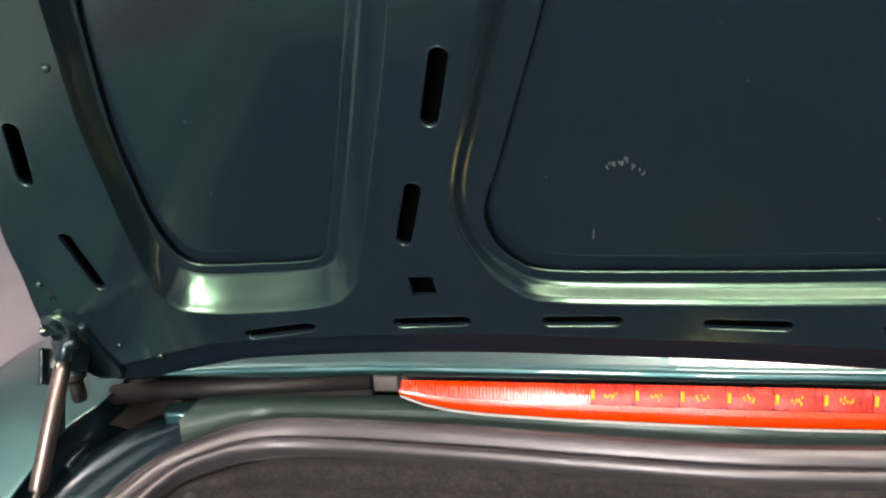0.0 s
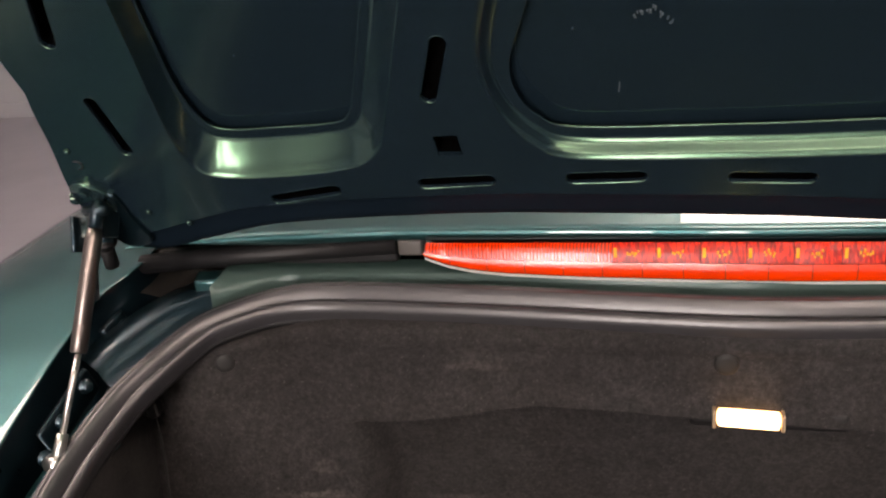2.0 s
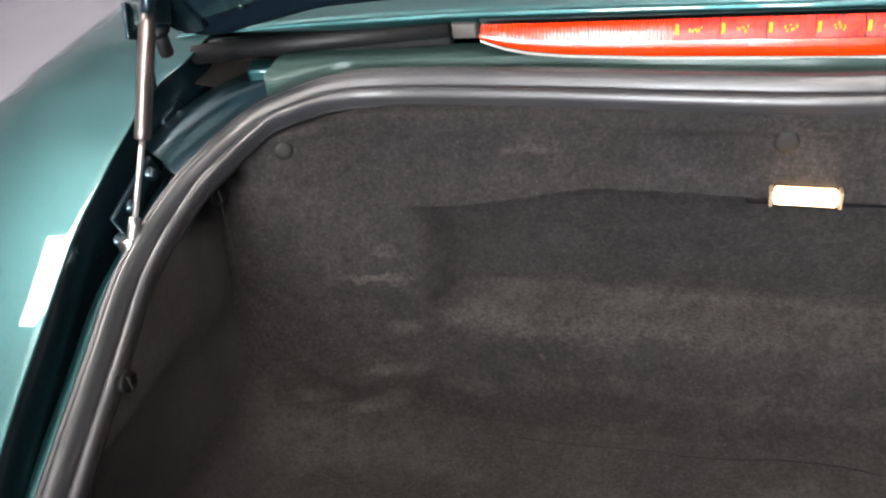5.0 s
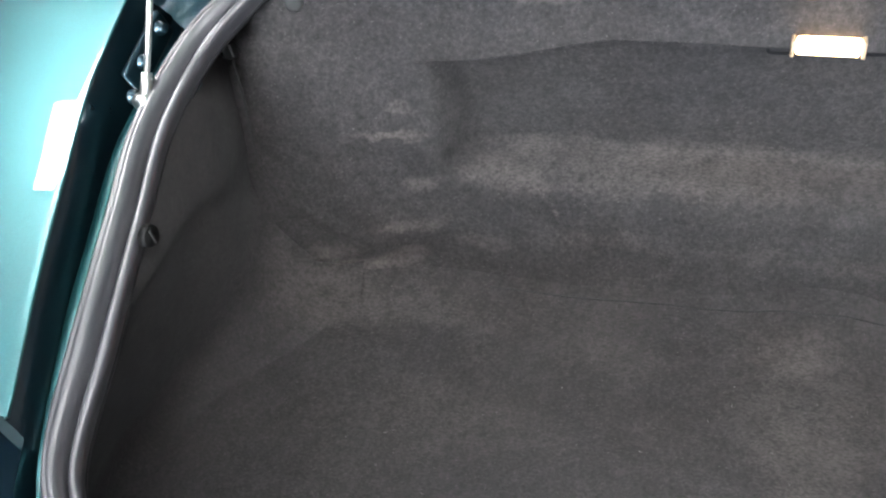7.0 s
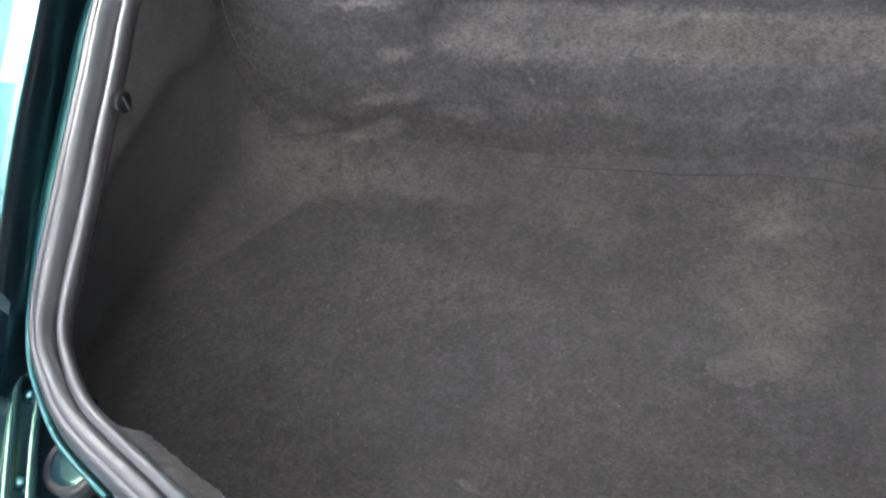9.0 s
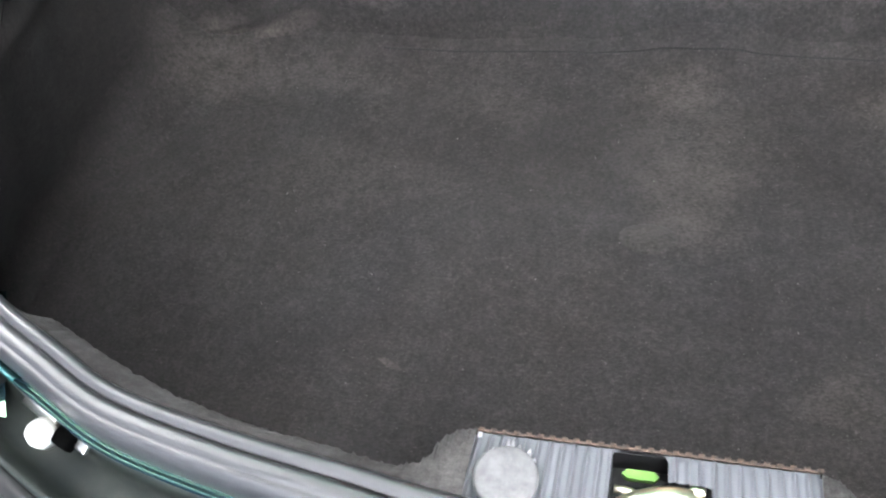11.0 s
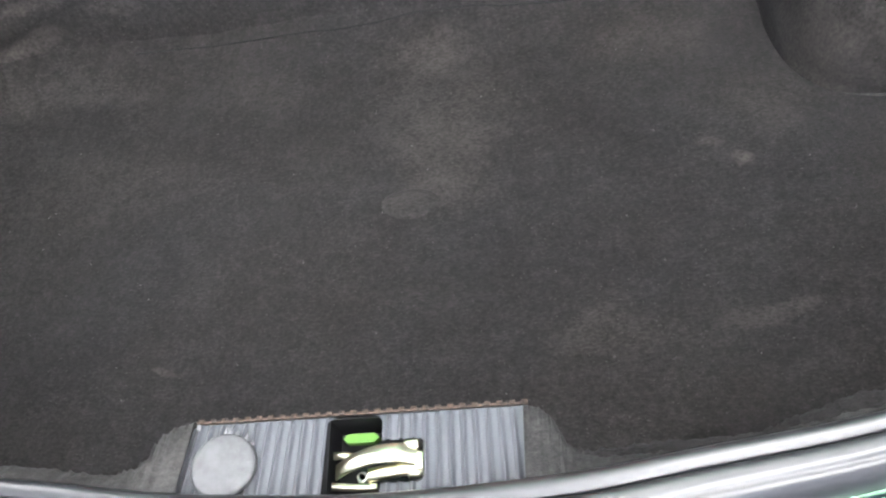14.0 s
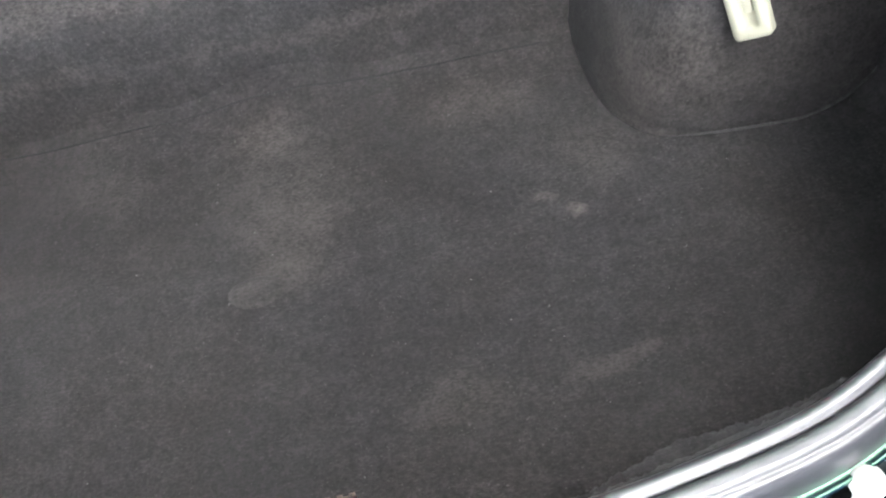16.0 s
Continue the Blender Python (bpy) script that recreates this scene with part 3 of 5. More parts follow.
part("tail_light", tail(1), TAIL_RED, car, "red tail light lens at the fender end")
part("tail_light", tail(-1), TAIL_RED, car)
RAIL_A = [(-0.09, -0.418), (-0.031, -0.455), (0.034, -0.49), (0.086, -0.515), (0.136, -0.531)]
RAIL_B = [(-0.075, -0.415), (-0.025, -0.447), (0.011, -0.466), (0.049, -0.4845), (0.075, -0.4985)]
for sd in (1, -1):
    ys = span(-0.088, 0.088, 16)
    part("rear_inner_panel", grid(lambda y, v: (sd * (interp(RAIL_A, y) + (interp(EDGE_T, y) - 0.030 - interp(RAIL_A, y)) * v), y, 0.700 + (fender_z(y) - 0.704) * v ** 1.4), ys, span(0, 1, 6)), INNER, car, "dark green panel beside the tail light")
    part("rail_valley", grid(lambda y, v: (sd * (interp(RAIL_A, y) + (interp(RAIL_B, y) - interp(RAIL_A, y)) * v), y, 0.6985 - 0.009 * v - 0.006 * math.sin(math.pi * v)), span(-0.075, 0.075, 14), span(0, 1, 7)), INNER, car)
    part("corner_floor", grid(lambda y, v: (sd * (interp(RAIL_B, y) + 0.034 * v), y, 0.688 - 0.024 * sstep(0, 0.18, v)), span(-0.03, 0.06, 10), span(0, 1, 10)), INNER, car)
    part("tail_light_trim", tube([(sd * (interp(EDGE_T, y) - 0.029), y, fender_z(y) - 0.001) for y in span(-0.14, 0.083, 14)], 0.0018, 8), WHITE, car, "pale edge of the tail light")
    part("flange_rail", tube([(sd * interp(RAIL_A, y), y, 0.699) for y in span(-0.088, 0.13, 16)], 0.0042, 10), INNER, car)
    part("flange_rail", tube([(sd * interp(RAIL_B, y), y, 0.689) for y in span(-0.07, 0.07, 14)], 0.0042, 10), INNER, car)
for p in ((-0.494, 0.058, 0.692), (-0.487, 0.042, 0.692), (-0.458, -0.017, 0.692)):
    part("bolt_head", lathe(p, (0, -0.2, 1), [(0.004, -0.003), (0.004, 0.001), (0.0028, 0.0026), (0, 0.003)], 12), PAINT, car)

# ---------- rubber strips and bracket below the deck panel ----------
strip = thing("rubber_strip", "black rubber strip below the rear deck panel", "rubber strip", (-0.43, 0.555, 0.90))
part("profile", join(tube([(-0.549, 0.548, 0.8985), (-0.45, 0.557, 0.905), (-0.30, 0.561, 0.9125)], [0.0095, 0.009, 0.0078], 12), box(-0.425, 0.566, 0.901, 0.25, 0.012, 0.020, 0.003, Euler((0, radians(-2.5), 0)).to_matrix())), BLACK, strip)
part("end_clip", box(-0.286, 0.562, 0.912, 0.022, 0.014, 0.014, 0.002), mat("grey_clip_plastic", (0.085, 0.078, 0.072), 0.5), strip)
nut = thing("bracket_nut", "green painted square bracket in the hinge cavity", "bracket", (-0.489, 0.55, 0.87))
part("block", box(-0.480, 0.546, 0.877, 0.027, 0.020, 0.026, 0.003, Euler((0.15, 0.05, 0.2)).to_matrix()), PAINT, nut)
part("washer", lathe((-0.480, 0.545, 0.866), (0.05, -0.15, 1), [(0.0185, -0.003), (0.0185, 0), (0.015, 0.001), (0.012, 0.001)], 22), ZINC, nut, "dull metal washer")

# ---------- high brake light ----------
BX0, BX1 = -0.268, 0.30
brake = thing("brake_light", "long red high-mounted brake light lens below the rear deck panel", "brake light", (0.016, 0.54, 0.9))


def brake_bottom(x):
    d = min(x - BX0, BX1 - x)
    return interp([(0, 0.912), (0.018, 0.905), (0.04, 0.9), (0.07, 0.897), (0.135, 0.894), (0.27, 0.8915)], d)


def lens_face(x, k, bulge=0.0):
    """k: 0 at the top, 1 at the bottom."""
    top, bot = 0.9225, brake_bottom(x)
    bow = 0.0 - 0.02 * (x - 0.016) ** 2
    return (x, 0.5457 + bow - 0.0057 * k - 0.004 * (1 - abs(2 * k - 1) ** 3.2) - bulge, top + (bot - top) * k)


part("housing", grid(lambda x, k: (x, lens_face(x, k)[1] + 0.016 * (1 if 0.02 < k < 0.98 else 0.2), lens_face(x, k)[2] + 0.001), span(BX0 - 0.002, BX1 + 0.002, 40), [0, 0.03, 0.5, 0.97, 1.0]), BLACK, brake)
MID = 0.52
seg_x = [BX0] + [BX0 + 0.022 + 0.0315 * i for i in range(18)]
seg_x = [x for x in seg_x if x < BX1 - 0.01] + [BX1]
for a, b in zip(seg_x, seg_x[1:]):
    def lower(x, k, a=a, b=b):
        kk = MID + 0.015 + (0.985 - MID) * k
        return lens_face(x, kk, 0.0005)
    part("lens_segment", grid(lower, span(a + 0.00025, b - 0.00025, 5), span(0, 1, 9)), RED, brake)


def ribs(x0, x1, n, depth):
    bm = bmesh.new()
    xs = span(x0, x1, n * 4 + 1)
    rows = []
    for i, x in enumerate(xs):
        d = depth * (0, 1, 1, 0)[i % 4]
        rows.append([bm.verts.new(lens_face(x, k, d)) for k in (0.02, 0.14, 0.27, 0.4, MID)])
    for a, b in zip(rows, rows[1:]):
        for j in range(4):
            bm.faces.new((a[j], a[j + 1], b[j + 1], b[j]))
    return bm


part("ribbed_lens", ribs(BX0 + 0.001, -0.112, 55, 0.0014), RED_RIB, brake, smooth=False)
led_x = span(-0.112, BX1 - 0.14, 9)
for a, b in zip(led_x, led_x[1:]):
    part("led_window", grid(lambda x, k, a=a, b=b: lens_face(x, 0.02 + (MID - 0.02) * k, 0.0004 * math.sin(math.pi * (x - a) / (b - a))), span(a + 0.0003, b - 0.0003, 9), span(0, 1, 6)), RED_LED, brake)
    # small amber boxes on the lens face imitate its sparkle
    rnd = random.Random(int((a + 1) * 1000))
    g = [box(a + 0.0025, lens_face(a, 0.3)[1] - 0.0007, lens_face(a, 0.25)[2], 0.0026, 0.001, 0.0085, 0.0006)]
    for q in range(6):
        x = a + 0.0125 + 0.0016 * q + rnd.uniform(-0.0006, 0.0006)
        k = 0.27 + 0.05 * math.sin(q * 2.1) + rnd.uniform(-0.04, 0.04)
        g.append(box(x, lens_face(x, k)[1] - 0.0009, lens_face(x, k)[2], 0.0014, 0.001, 0.0012 + rnd.random() * 0.0022, 0.0004))
    part("led_glint", join(*g), AMBER, brake, "amber flecks painted as glints on the lens")
part("ribbed_lens", ribs(BX1 - 0.14, BX1 - 0.001, 50, 0.0014), RED_RIB, brake, smooth=False)
part("lower_trim", grid(lambda x, k: (x, lens_face(x, 1)[1] - 0.001 + 0.002 * k, brake_bottom(x) - 0.0004 - 0.0034 * k), span(BX0, BX1, 60), [0, 0.5, 1]), mat("pale_lens_edge", (0.72, 0.72, 0.66), 0.25), brake, "pale sealing edge under the lens")

# ---------- boot lid ----------
lid = thing("boot_lid", "dark green boot lid standing open, inner panel with pressed recesses", "", (0.0, 0.52, 0.95))
lid.parent = car
LC = 0.012


def lid_p(x, s, d=0.0):
    """x across, s up the lid, d into the lid away from the boot."""
    return Vector((x, 0.499 - 0.465 * s - 0.13 * x * x + 0.885 * d, 0.989 + 0.885 * s + 0.465 * d))


def offset_loop(loop, off):
    n, out = len(loop), []
    area = sum(loop[i][0] * loop[(i + 1) % n][1] - loop[(i + 1) % n][0] * loop[i][1] for i in range(n))
    sg = 1 if area > 0 else -1
    for i in range(n):
        t = Vector(loop[(i + 1) % n]) - Vector(loop[i - 1])
        nrm = Vector((t.y, -t.x)).normalized() * sg
        out.append((loop[i][0] + nrm.x * off, loop[i][1] + nrm.y * off))
    return out


def slot_loop(a, b, r, n=8):
    a, b = Vector(a), Vector(b)
    t = (b - a).normalized()
    w = Vector((-t.y, t.x))
    a, b = a + t * r, b - t * r
    out = []
    for k in range(n + 1):
        c = math.pi / 2 + math.pi * k / n
        out.append(a + t * (r * math.cos(c)) + w * (r * math.sin(c)))
    for k in range(n + 1):
        c = -math.pi / 2 + math.pi * k / n
        out.append(b + t * (r * math.cos(c)) + w * (r * math.sin(c)))
    return [(p.x, p.y) for p in out]


def mirror(loop):
    return [(2 * LC - x, s) for x, s in loop][::-1]


def curve2(pts, per=6):
    return [(p.x, p.y) for p in smooth_line([(x, s, 0) for x, s in pts], per, True)]


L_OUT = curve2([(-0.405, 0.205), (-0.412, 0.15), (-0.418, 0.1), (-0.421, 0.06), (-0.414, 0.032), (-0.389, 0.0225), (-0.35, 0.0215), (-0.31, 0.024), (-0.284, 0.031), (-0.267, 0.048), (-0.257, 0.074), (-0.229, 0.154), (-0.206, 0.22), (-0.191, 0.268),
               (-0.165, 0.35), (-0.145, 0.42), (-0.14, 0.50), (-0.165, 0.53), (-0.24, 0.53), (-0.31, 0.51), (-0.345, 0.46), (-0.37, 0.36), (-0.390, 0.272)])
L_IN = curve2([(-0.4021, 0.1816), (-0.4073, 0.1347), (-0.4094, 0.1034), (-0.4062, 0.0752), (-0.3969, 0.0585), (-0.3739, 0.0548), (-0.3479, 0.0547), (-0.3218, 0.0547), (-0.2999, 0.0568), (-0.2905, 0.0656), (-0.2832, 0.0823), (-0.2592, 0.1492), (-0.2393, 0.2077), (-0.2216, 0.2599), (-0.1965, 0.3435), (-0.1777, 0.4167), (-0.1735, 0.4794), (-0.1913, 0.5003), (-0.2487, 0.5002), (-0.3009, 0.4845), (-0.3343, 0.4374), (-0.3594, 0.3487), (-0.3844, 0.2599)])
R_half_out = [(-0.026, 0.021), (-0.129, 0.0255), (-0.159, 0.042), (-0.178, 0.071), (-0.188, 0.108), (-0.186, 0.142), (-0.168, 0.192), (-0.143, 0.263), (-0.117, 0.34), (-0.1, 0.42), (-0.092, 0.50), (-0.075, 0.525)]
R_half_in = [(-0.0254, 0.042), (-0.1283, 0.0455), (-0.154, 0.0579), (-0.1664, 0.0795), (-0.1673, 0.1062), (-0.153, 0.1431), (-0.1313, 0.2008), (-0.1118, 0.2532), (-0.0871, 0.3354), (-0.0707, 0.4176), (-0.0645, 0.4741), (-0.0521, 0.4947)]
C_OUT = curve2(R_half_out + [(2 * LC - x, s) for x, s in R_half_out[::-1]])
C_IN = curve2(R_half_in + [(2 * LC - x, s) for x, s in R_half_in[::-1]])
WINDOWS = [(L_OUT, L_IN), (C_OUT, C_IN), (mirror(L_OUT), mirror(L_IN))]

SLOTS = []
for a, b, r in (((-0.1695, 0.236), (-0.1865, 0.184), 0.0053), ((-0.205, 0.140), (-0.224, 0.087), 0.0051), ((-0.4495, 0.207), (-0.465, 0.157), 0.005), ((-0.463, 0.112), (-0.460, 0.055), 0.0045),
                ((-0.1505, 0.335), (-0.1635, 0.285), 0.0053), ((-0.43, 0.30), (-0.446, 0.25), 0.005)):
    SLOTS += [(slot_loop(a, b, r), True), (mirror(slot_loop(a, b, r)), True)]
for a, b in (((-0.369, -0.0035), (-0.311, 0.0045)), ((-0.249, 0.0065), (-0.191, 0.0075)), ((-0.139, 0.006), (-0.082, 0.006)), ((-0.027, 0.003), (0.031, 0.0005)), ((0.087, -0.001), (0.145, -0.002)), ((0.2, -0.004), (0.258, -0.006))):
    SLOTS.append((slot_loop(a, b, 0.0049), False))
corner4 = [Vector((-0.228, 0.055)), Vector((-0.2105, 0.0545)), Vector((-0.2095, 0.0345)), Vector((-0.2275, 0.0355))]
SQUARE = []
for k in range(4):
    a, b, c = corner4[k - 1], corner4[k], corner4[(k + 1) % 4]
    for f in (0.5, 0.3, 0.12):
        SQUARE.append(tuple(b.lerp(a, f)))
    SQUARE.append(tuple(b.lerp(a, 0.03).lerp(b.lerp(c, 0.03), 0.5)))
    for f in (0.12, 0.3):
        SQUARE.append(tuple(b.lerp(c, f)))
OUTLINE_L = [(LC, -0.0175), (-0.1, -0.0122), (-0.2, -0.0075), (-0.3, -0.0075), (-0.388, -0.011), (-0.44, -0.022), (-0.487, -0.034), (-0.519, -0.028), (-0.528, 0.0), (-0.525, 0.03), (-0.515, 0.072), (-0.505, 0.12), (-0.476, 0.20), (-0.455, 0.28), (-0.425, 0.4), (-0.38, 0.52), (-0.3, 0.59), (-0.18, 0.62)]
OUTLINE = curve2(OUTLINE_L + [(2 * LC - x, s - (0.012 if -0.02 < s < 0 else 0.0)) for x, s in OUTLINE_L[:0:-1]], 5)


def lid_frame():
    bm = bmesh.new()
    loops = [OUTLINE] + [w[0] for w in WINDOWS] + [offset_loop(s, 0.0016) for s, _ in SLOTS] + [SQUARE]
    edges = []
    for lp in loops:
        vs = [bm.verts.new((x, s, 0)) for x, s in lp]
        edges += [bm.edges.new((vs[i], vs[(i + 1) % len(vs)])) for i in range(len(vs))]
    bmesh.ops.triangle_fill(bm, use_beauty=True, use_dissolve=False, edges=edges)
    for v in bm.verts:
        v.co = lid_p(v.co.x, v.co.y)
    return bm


def loft(loops):
    bm = bmesh.new()
    rows = [[bm.verts.new(lid_p(x, s, d)) for x, s in lp] for lp, d in loops]
    n = len(rows[0])
    for a, b in zip(rows, rows[1:]):
        for i in range(n):
            bm.faces.new((a[i], a[(i + 1) % n], b[(i + 1) % n], b[i]))
    return bm


def between(a, b, k):
    return [(p[0] + (q[0] - p[0]) * k, p[1] + (q[1] - p[1]) * k) for p, q in zip(a, b)]


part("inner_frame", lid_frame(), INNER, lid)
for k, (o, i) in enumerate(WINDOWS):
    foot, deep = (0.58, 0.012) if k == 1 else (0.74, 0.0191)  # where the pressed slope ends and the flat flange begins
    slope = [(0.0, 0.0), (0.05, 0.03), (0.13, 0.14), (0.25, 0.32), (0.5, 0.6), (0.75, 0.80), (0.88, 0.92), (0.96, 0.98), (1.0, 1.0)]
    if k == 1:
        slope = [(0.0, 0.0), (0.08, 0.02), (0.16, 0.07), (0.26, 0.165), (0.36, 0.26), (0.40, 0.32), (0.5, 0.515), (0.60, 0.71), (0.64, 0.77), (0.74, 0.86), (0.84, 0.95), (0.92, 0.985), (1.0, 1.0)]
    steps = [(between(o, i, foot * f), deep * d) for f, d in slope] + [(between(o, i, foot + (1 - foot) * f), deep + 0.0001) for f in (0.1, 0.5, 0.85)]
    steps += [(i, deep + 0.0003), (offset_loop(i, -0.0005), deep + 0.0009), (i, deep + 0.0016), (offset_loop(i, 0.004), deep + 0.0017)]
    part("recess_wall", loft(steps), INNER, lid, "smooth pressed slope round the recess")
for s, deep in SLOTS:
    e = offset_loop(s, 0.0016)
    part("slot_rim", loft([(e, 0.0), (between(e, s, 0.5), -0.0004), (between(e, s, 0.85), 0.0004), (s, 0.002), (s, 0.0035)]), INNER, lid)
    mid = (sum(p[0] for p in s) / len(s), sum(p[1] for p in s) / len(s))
    part("slot_void", loft([(s, 0.0035), (s, 0.016), (between(s, [mid] * len(s), 0.97), 0.0165)]), VOID, lid, "pocket behind the slot, painted black for its shade", smooth=False)
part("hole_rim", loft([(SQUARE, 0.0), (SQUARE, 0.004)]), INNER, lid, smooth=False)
part("hole_void", loft([(SQUARE, 0.004), (SQUARE, 0.016), (between(SQUARE, [(-0.219, 0.045)] * len(SQUARE), 0.97), 0.0165)]), VOID, lid, "pocket behind the square hole, painted black for its shade", smooth=False)


def skin_d(x, s):
    """Depth of the outer skin, which bellies towards the boot between the ribs."""
    return 0.0290 - 0.005 * math.sin(math.pi * (s + 0.03) / 0.65) - 0.007 * (1 - sstep(0.12, 0.21, abs(x - LC) + 0.16 * (s - 0.1)))


def skin_fill(d):
    us, vs = span(-0.53, 0.555, 80), span(-0.03, 0.62, 26)
    return grid(lambda u, v: lid_p(u, v, skin_d(u, v) + d - 0.0290), us, vs)


part("outer_skin", skin_fill(0.0290), INNER, lid)
part("outer_shell", grid(lambda u, v: lid_p(u, v, 0.034), span(-0.53, 0.555, 40), span(-0.03, 0.62, 26)), PAINT, lid)


def hem_full(off):
    return [(p[0] + (q[0] - p[0]) * k * (1.0 - 0.85 * sstep(0.43, 0.5, abs(p[0] - LC))), p[1] + (q[1] - p[1]) * k) for p, q in zip(OUTLINE, offset_loop(OUTLINE, off)) for k in [1.0 - 0.8 * sstep(0.0, 0.03, p[1])]]


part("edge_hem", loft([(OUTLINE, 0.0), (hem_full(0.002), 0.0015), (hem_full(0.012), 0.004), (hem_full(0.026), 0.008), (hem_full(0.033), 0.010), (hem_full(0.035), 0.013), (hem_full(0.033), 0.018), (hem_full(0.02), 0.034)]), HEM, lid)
NRM = Vector((0, -0.885, -0.465))
for x, s, r in ((-0.476, -0.010, 0.0032), (-0.448, -0.025, 0.0032), (-0.506, 0.063, 0.0028), (-0.405, 0.244, 0.003)):
    part("rivet", lathe(lid_p(x, s), NRM, [(r, 0), (r, 0.001), (r * 0.6, 0.0022), (0.0, 0.0025)], 10), INNER, lid)
SCUFF = mat("pale_scuff", (0.04, 0.06, 0.068), 0.6)
rs = random.Random(5)


def fleck(x, s, w, h, lean):
    p = lid_p(x, s, skin_d(x, s) - 0.0003)
    return box(p.x, p.y, p.z, w, 0.0005, h, 0, Euler((radians(-27.7), lean, 0)).to_matrix())


flecks = []
for k in range(16):
    q = k / 15
    flecks.append(fleck(-0.0865 + 0.023 * q + rs.uniform(-0.001, 0.001), 0.1225 + 0.0145 * math.sin(math.pi * (0.2 + 0.75 * q)) + rs.uniform(-0.0025, 0.0025), 0.0007 + 0.0006 * rs.random(), 0.002 + 0.003 * rs.random(), -0.5 + 0.9 * q))
for k in range(26):
    flecks.append(fleck(rs.uniform(-0.4, 0.12), rs.uniform(0.07, 0.4), 0.0004 + 0.0004 * rs.random(), 0.0006 + 0.0012 * rs.random(), rs.uniform(-1, 1)))
flecks.append(fleck(-0.098, 0.077, 0.0007, 0.012, 0.1))
tagged(part("scuff_mark", join(*flecks), SCUFF, lid, "pale scuff flecks on the panel"), kind="stuff")
part("plug_hole", lathe(lid_p(-0.506, 0.048), NRM, [(0.005, -0.004), (0.005, 0.0003), (0.0035, 0.0003), (0.0035, -0.004)], 12), BLACK, lid)

# ---------- hinge and gas strut ----------
strut = thing("gas_strut", "steel gas strut with chromed rod holding the boot lid", "gas strut", (-0.522, 0.348, 0.827))
ST, SJ, SB = Vector((-0.503, 0.446, 0.99)), Vector((-0.515, 0.396, 0.893)), Vector((-0.524, 0.350, 0.822))
part("tube", tube([ST.lerp(SJ, 0.1), ST.lerp(SJ, 0.16), ST.lerp(SJ, 0.17), ST.lerp(SJ, 0.78), ST.lerp(SJ, 0.79), ST.lerp(SJ, 0.805), ST.lerp(SJ, 0.985), SJ], [0.005, 0.0062, 0.0067, 0.0067, 0.0063, 0.0067, 0.0067, 0.0055], 18), STEEL, strut)
part("end_fitting", join(tube([ST.lerp(SJ, -0.1), ST.lerp(SJ, -0.02), ST.lerp(SJ, 0.1)], [0.0045, 0.0058, 0.0055], 14), tube([ST + Vector((-0.010, 0.0, 0.003)), ST + Vector((0.010, 0, 0.003))], 0.0042, 12)), GLOSS_INNER, strut, "dark end fitting")
part("rod", tube([SJ, SB.lerp(SJ, 0.22)], 0.0026, 12), CHROME, strut, "bright chromed rod")
part("ball_socket", join(tube([SB.lerp(SJ, 0.26), SB.lerp(SJ, 0.0)], [0.0046, 0.0056], 12), lathe(SB + Vector((0.006, -0.004, 0)), (-1, 0.3, 0), [(0.006, 0), (0.0072, 0.004), (0.0072, 0.012), (0.005, 0.016)], 14)), ZINC, strut)
hinge = thing("lid_hinge", "dark green boot lid hinge with bolts at the lid corner", "hinge", (-0.53, 0.47, 0.96))
HP = (-0.512, 0.016)
plate_l = curve2([(-0.524, 0.024), (-0.518, 0.031), (-0.507, 0.031), (-0.498, 0.02), (-0.494, 0.006), (-0.5, -0.004), (-0.514, -0.004), (-0.523, 0.006)], 3)
part("lid_plate", loft([(between(plate_l, [HP] * len(plate_l), 0.98), -0.005), (between(plate_l, [HP] * len(plate_l), 0.06), -0.005), (plate_l, -0.0035), (plate_l, 0.0)]), INNER, hinge)
gusset = curve2([(-0.5101, 0.0103), (-0.4931, 0.0159), (-0.4905, -0.0122), (-0.487, -0.04), (-0.497, -0.0485), (-0.5126, -0.045), (-0.5198, -0.0208)], 4)
part("gusset", loft([(between(gusset, [(-0.503, -0.018)] * len(gusset), 0.98), -0.0036), (between(gusset, [(-0.503, -0.018)] * len(gusset), 0.05), -0.0036), (gusset, -0.0026), (gusset, 0.002)]), GLOSS_INNER, hinge, smooth=False)
for x, s in ((-0.522, 0.017), (-0.511, 0.0235), (-0.502, 0.017)):
    part("bolt", lathe(lid_p(x, s, -0.005), NRM, [(0.0055, 0), (0.0055, 0.001), (0.0038, 0.0012), (0.0038, 0.004), (0.0028, 0.0046)], 6), INNER, hinge, smooth=False)
for c, sz, e in (((-0.502, 0.458, 0.984), (0.004, 0.022, 0.036), (-24, 0, -8)), ((-0.538, 0.462, 0.966), (0.004, 0.022, 0.03), (-24, 0, 10)), ((-0.543, 0.470, 0.932), (0.005, 0.018, 0.06), (-12, 6, 8))):
    part("arm", box(*c, *sz, 0.0018, Euler((radians(e[0]), radians(e[1]), radians(e[2]))).to_matrix()), GLOSS_INNER, hinge)
for p, r, h in (((-0.520, 0.469, 0.934), 0.0062, 0.018), ((-0.520, 0.469, 0.953), 0.0085, 0.005)):
    part("pivot", lathe(p, (0.1, -0.2, 1), [(r * 0.9, 0), (r, 0.0015), (r, h - 0.0015), (r * 0.8, h)], 16), BLACK, hinge)
part("pivot_pin", tube([(-0.546, 0.468, 0.957), (-0.512, 0.470, 0.957)], 0.0042, 12), GLOSS_INNER, hinge)
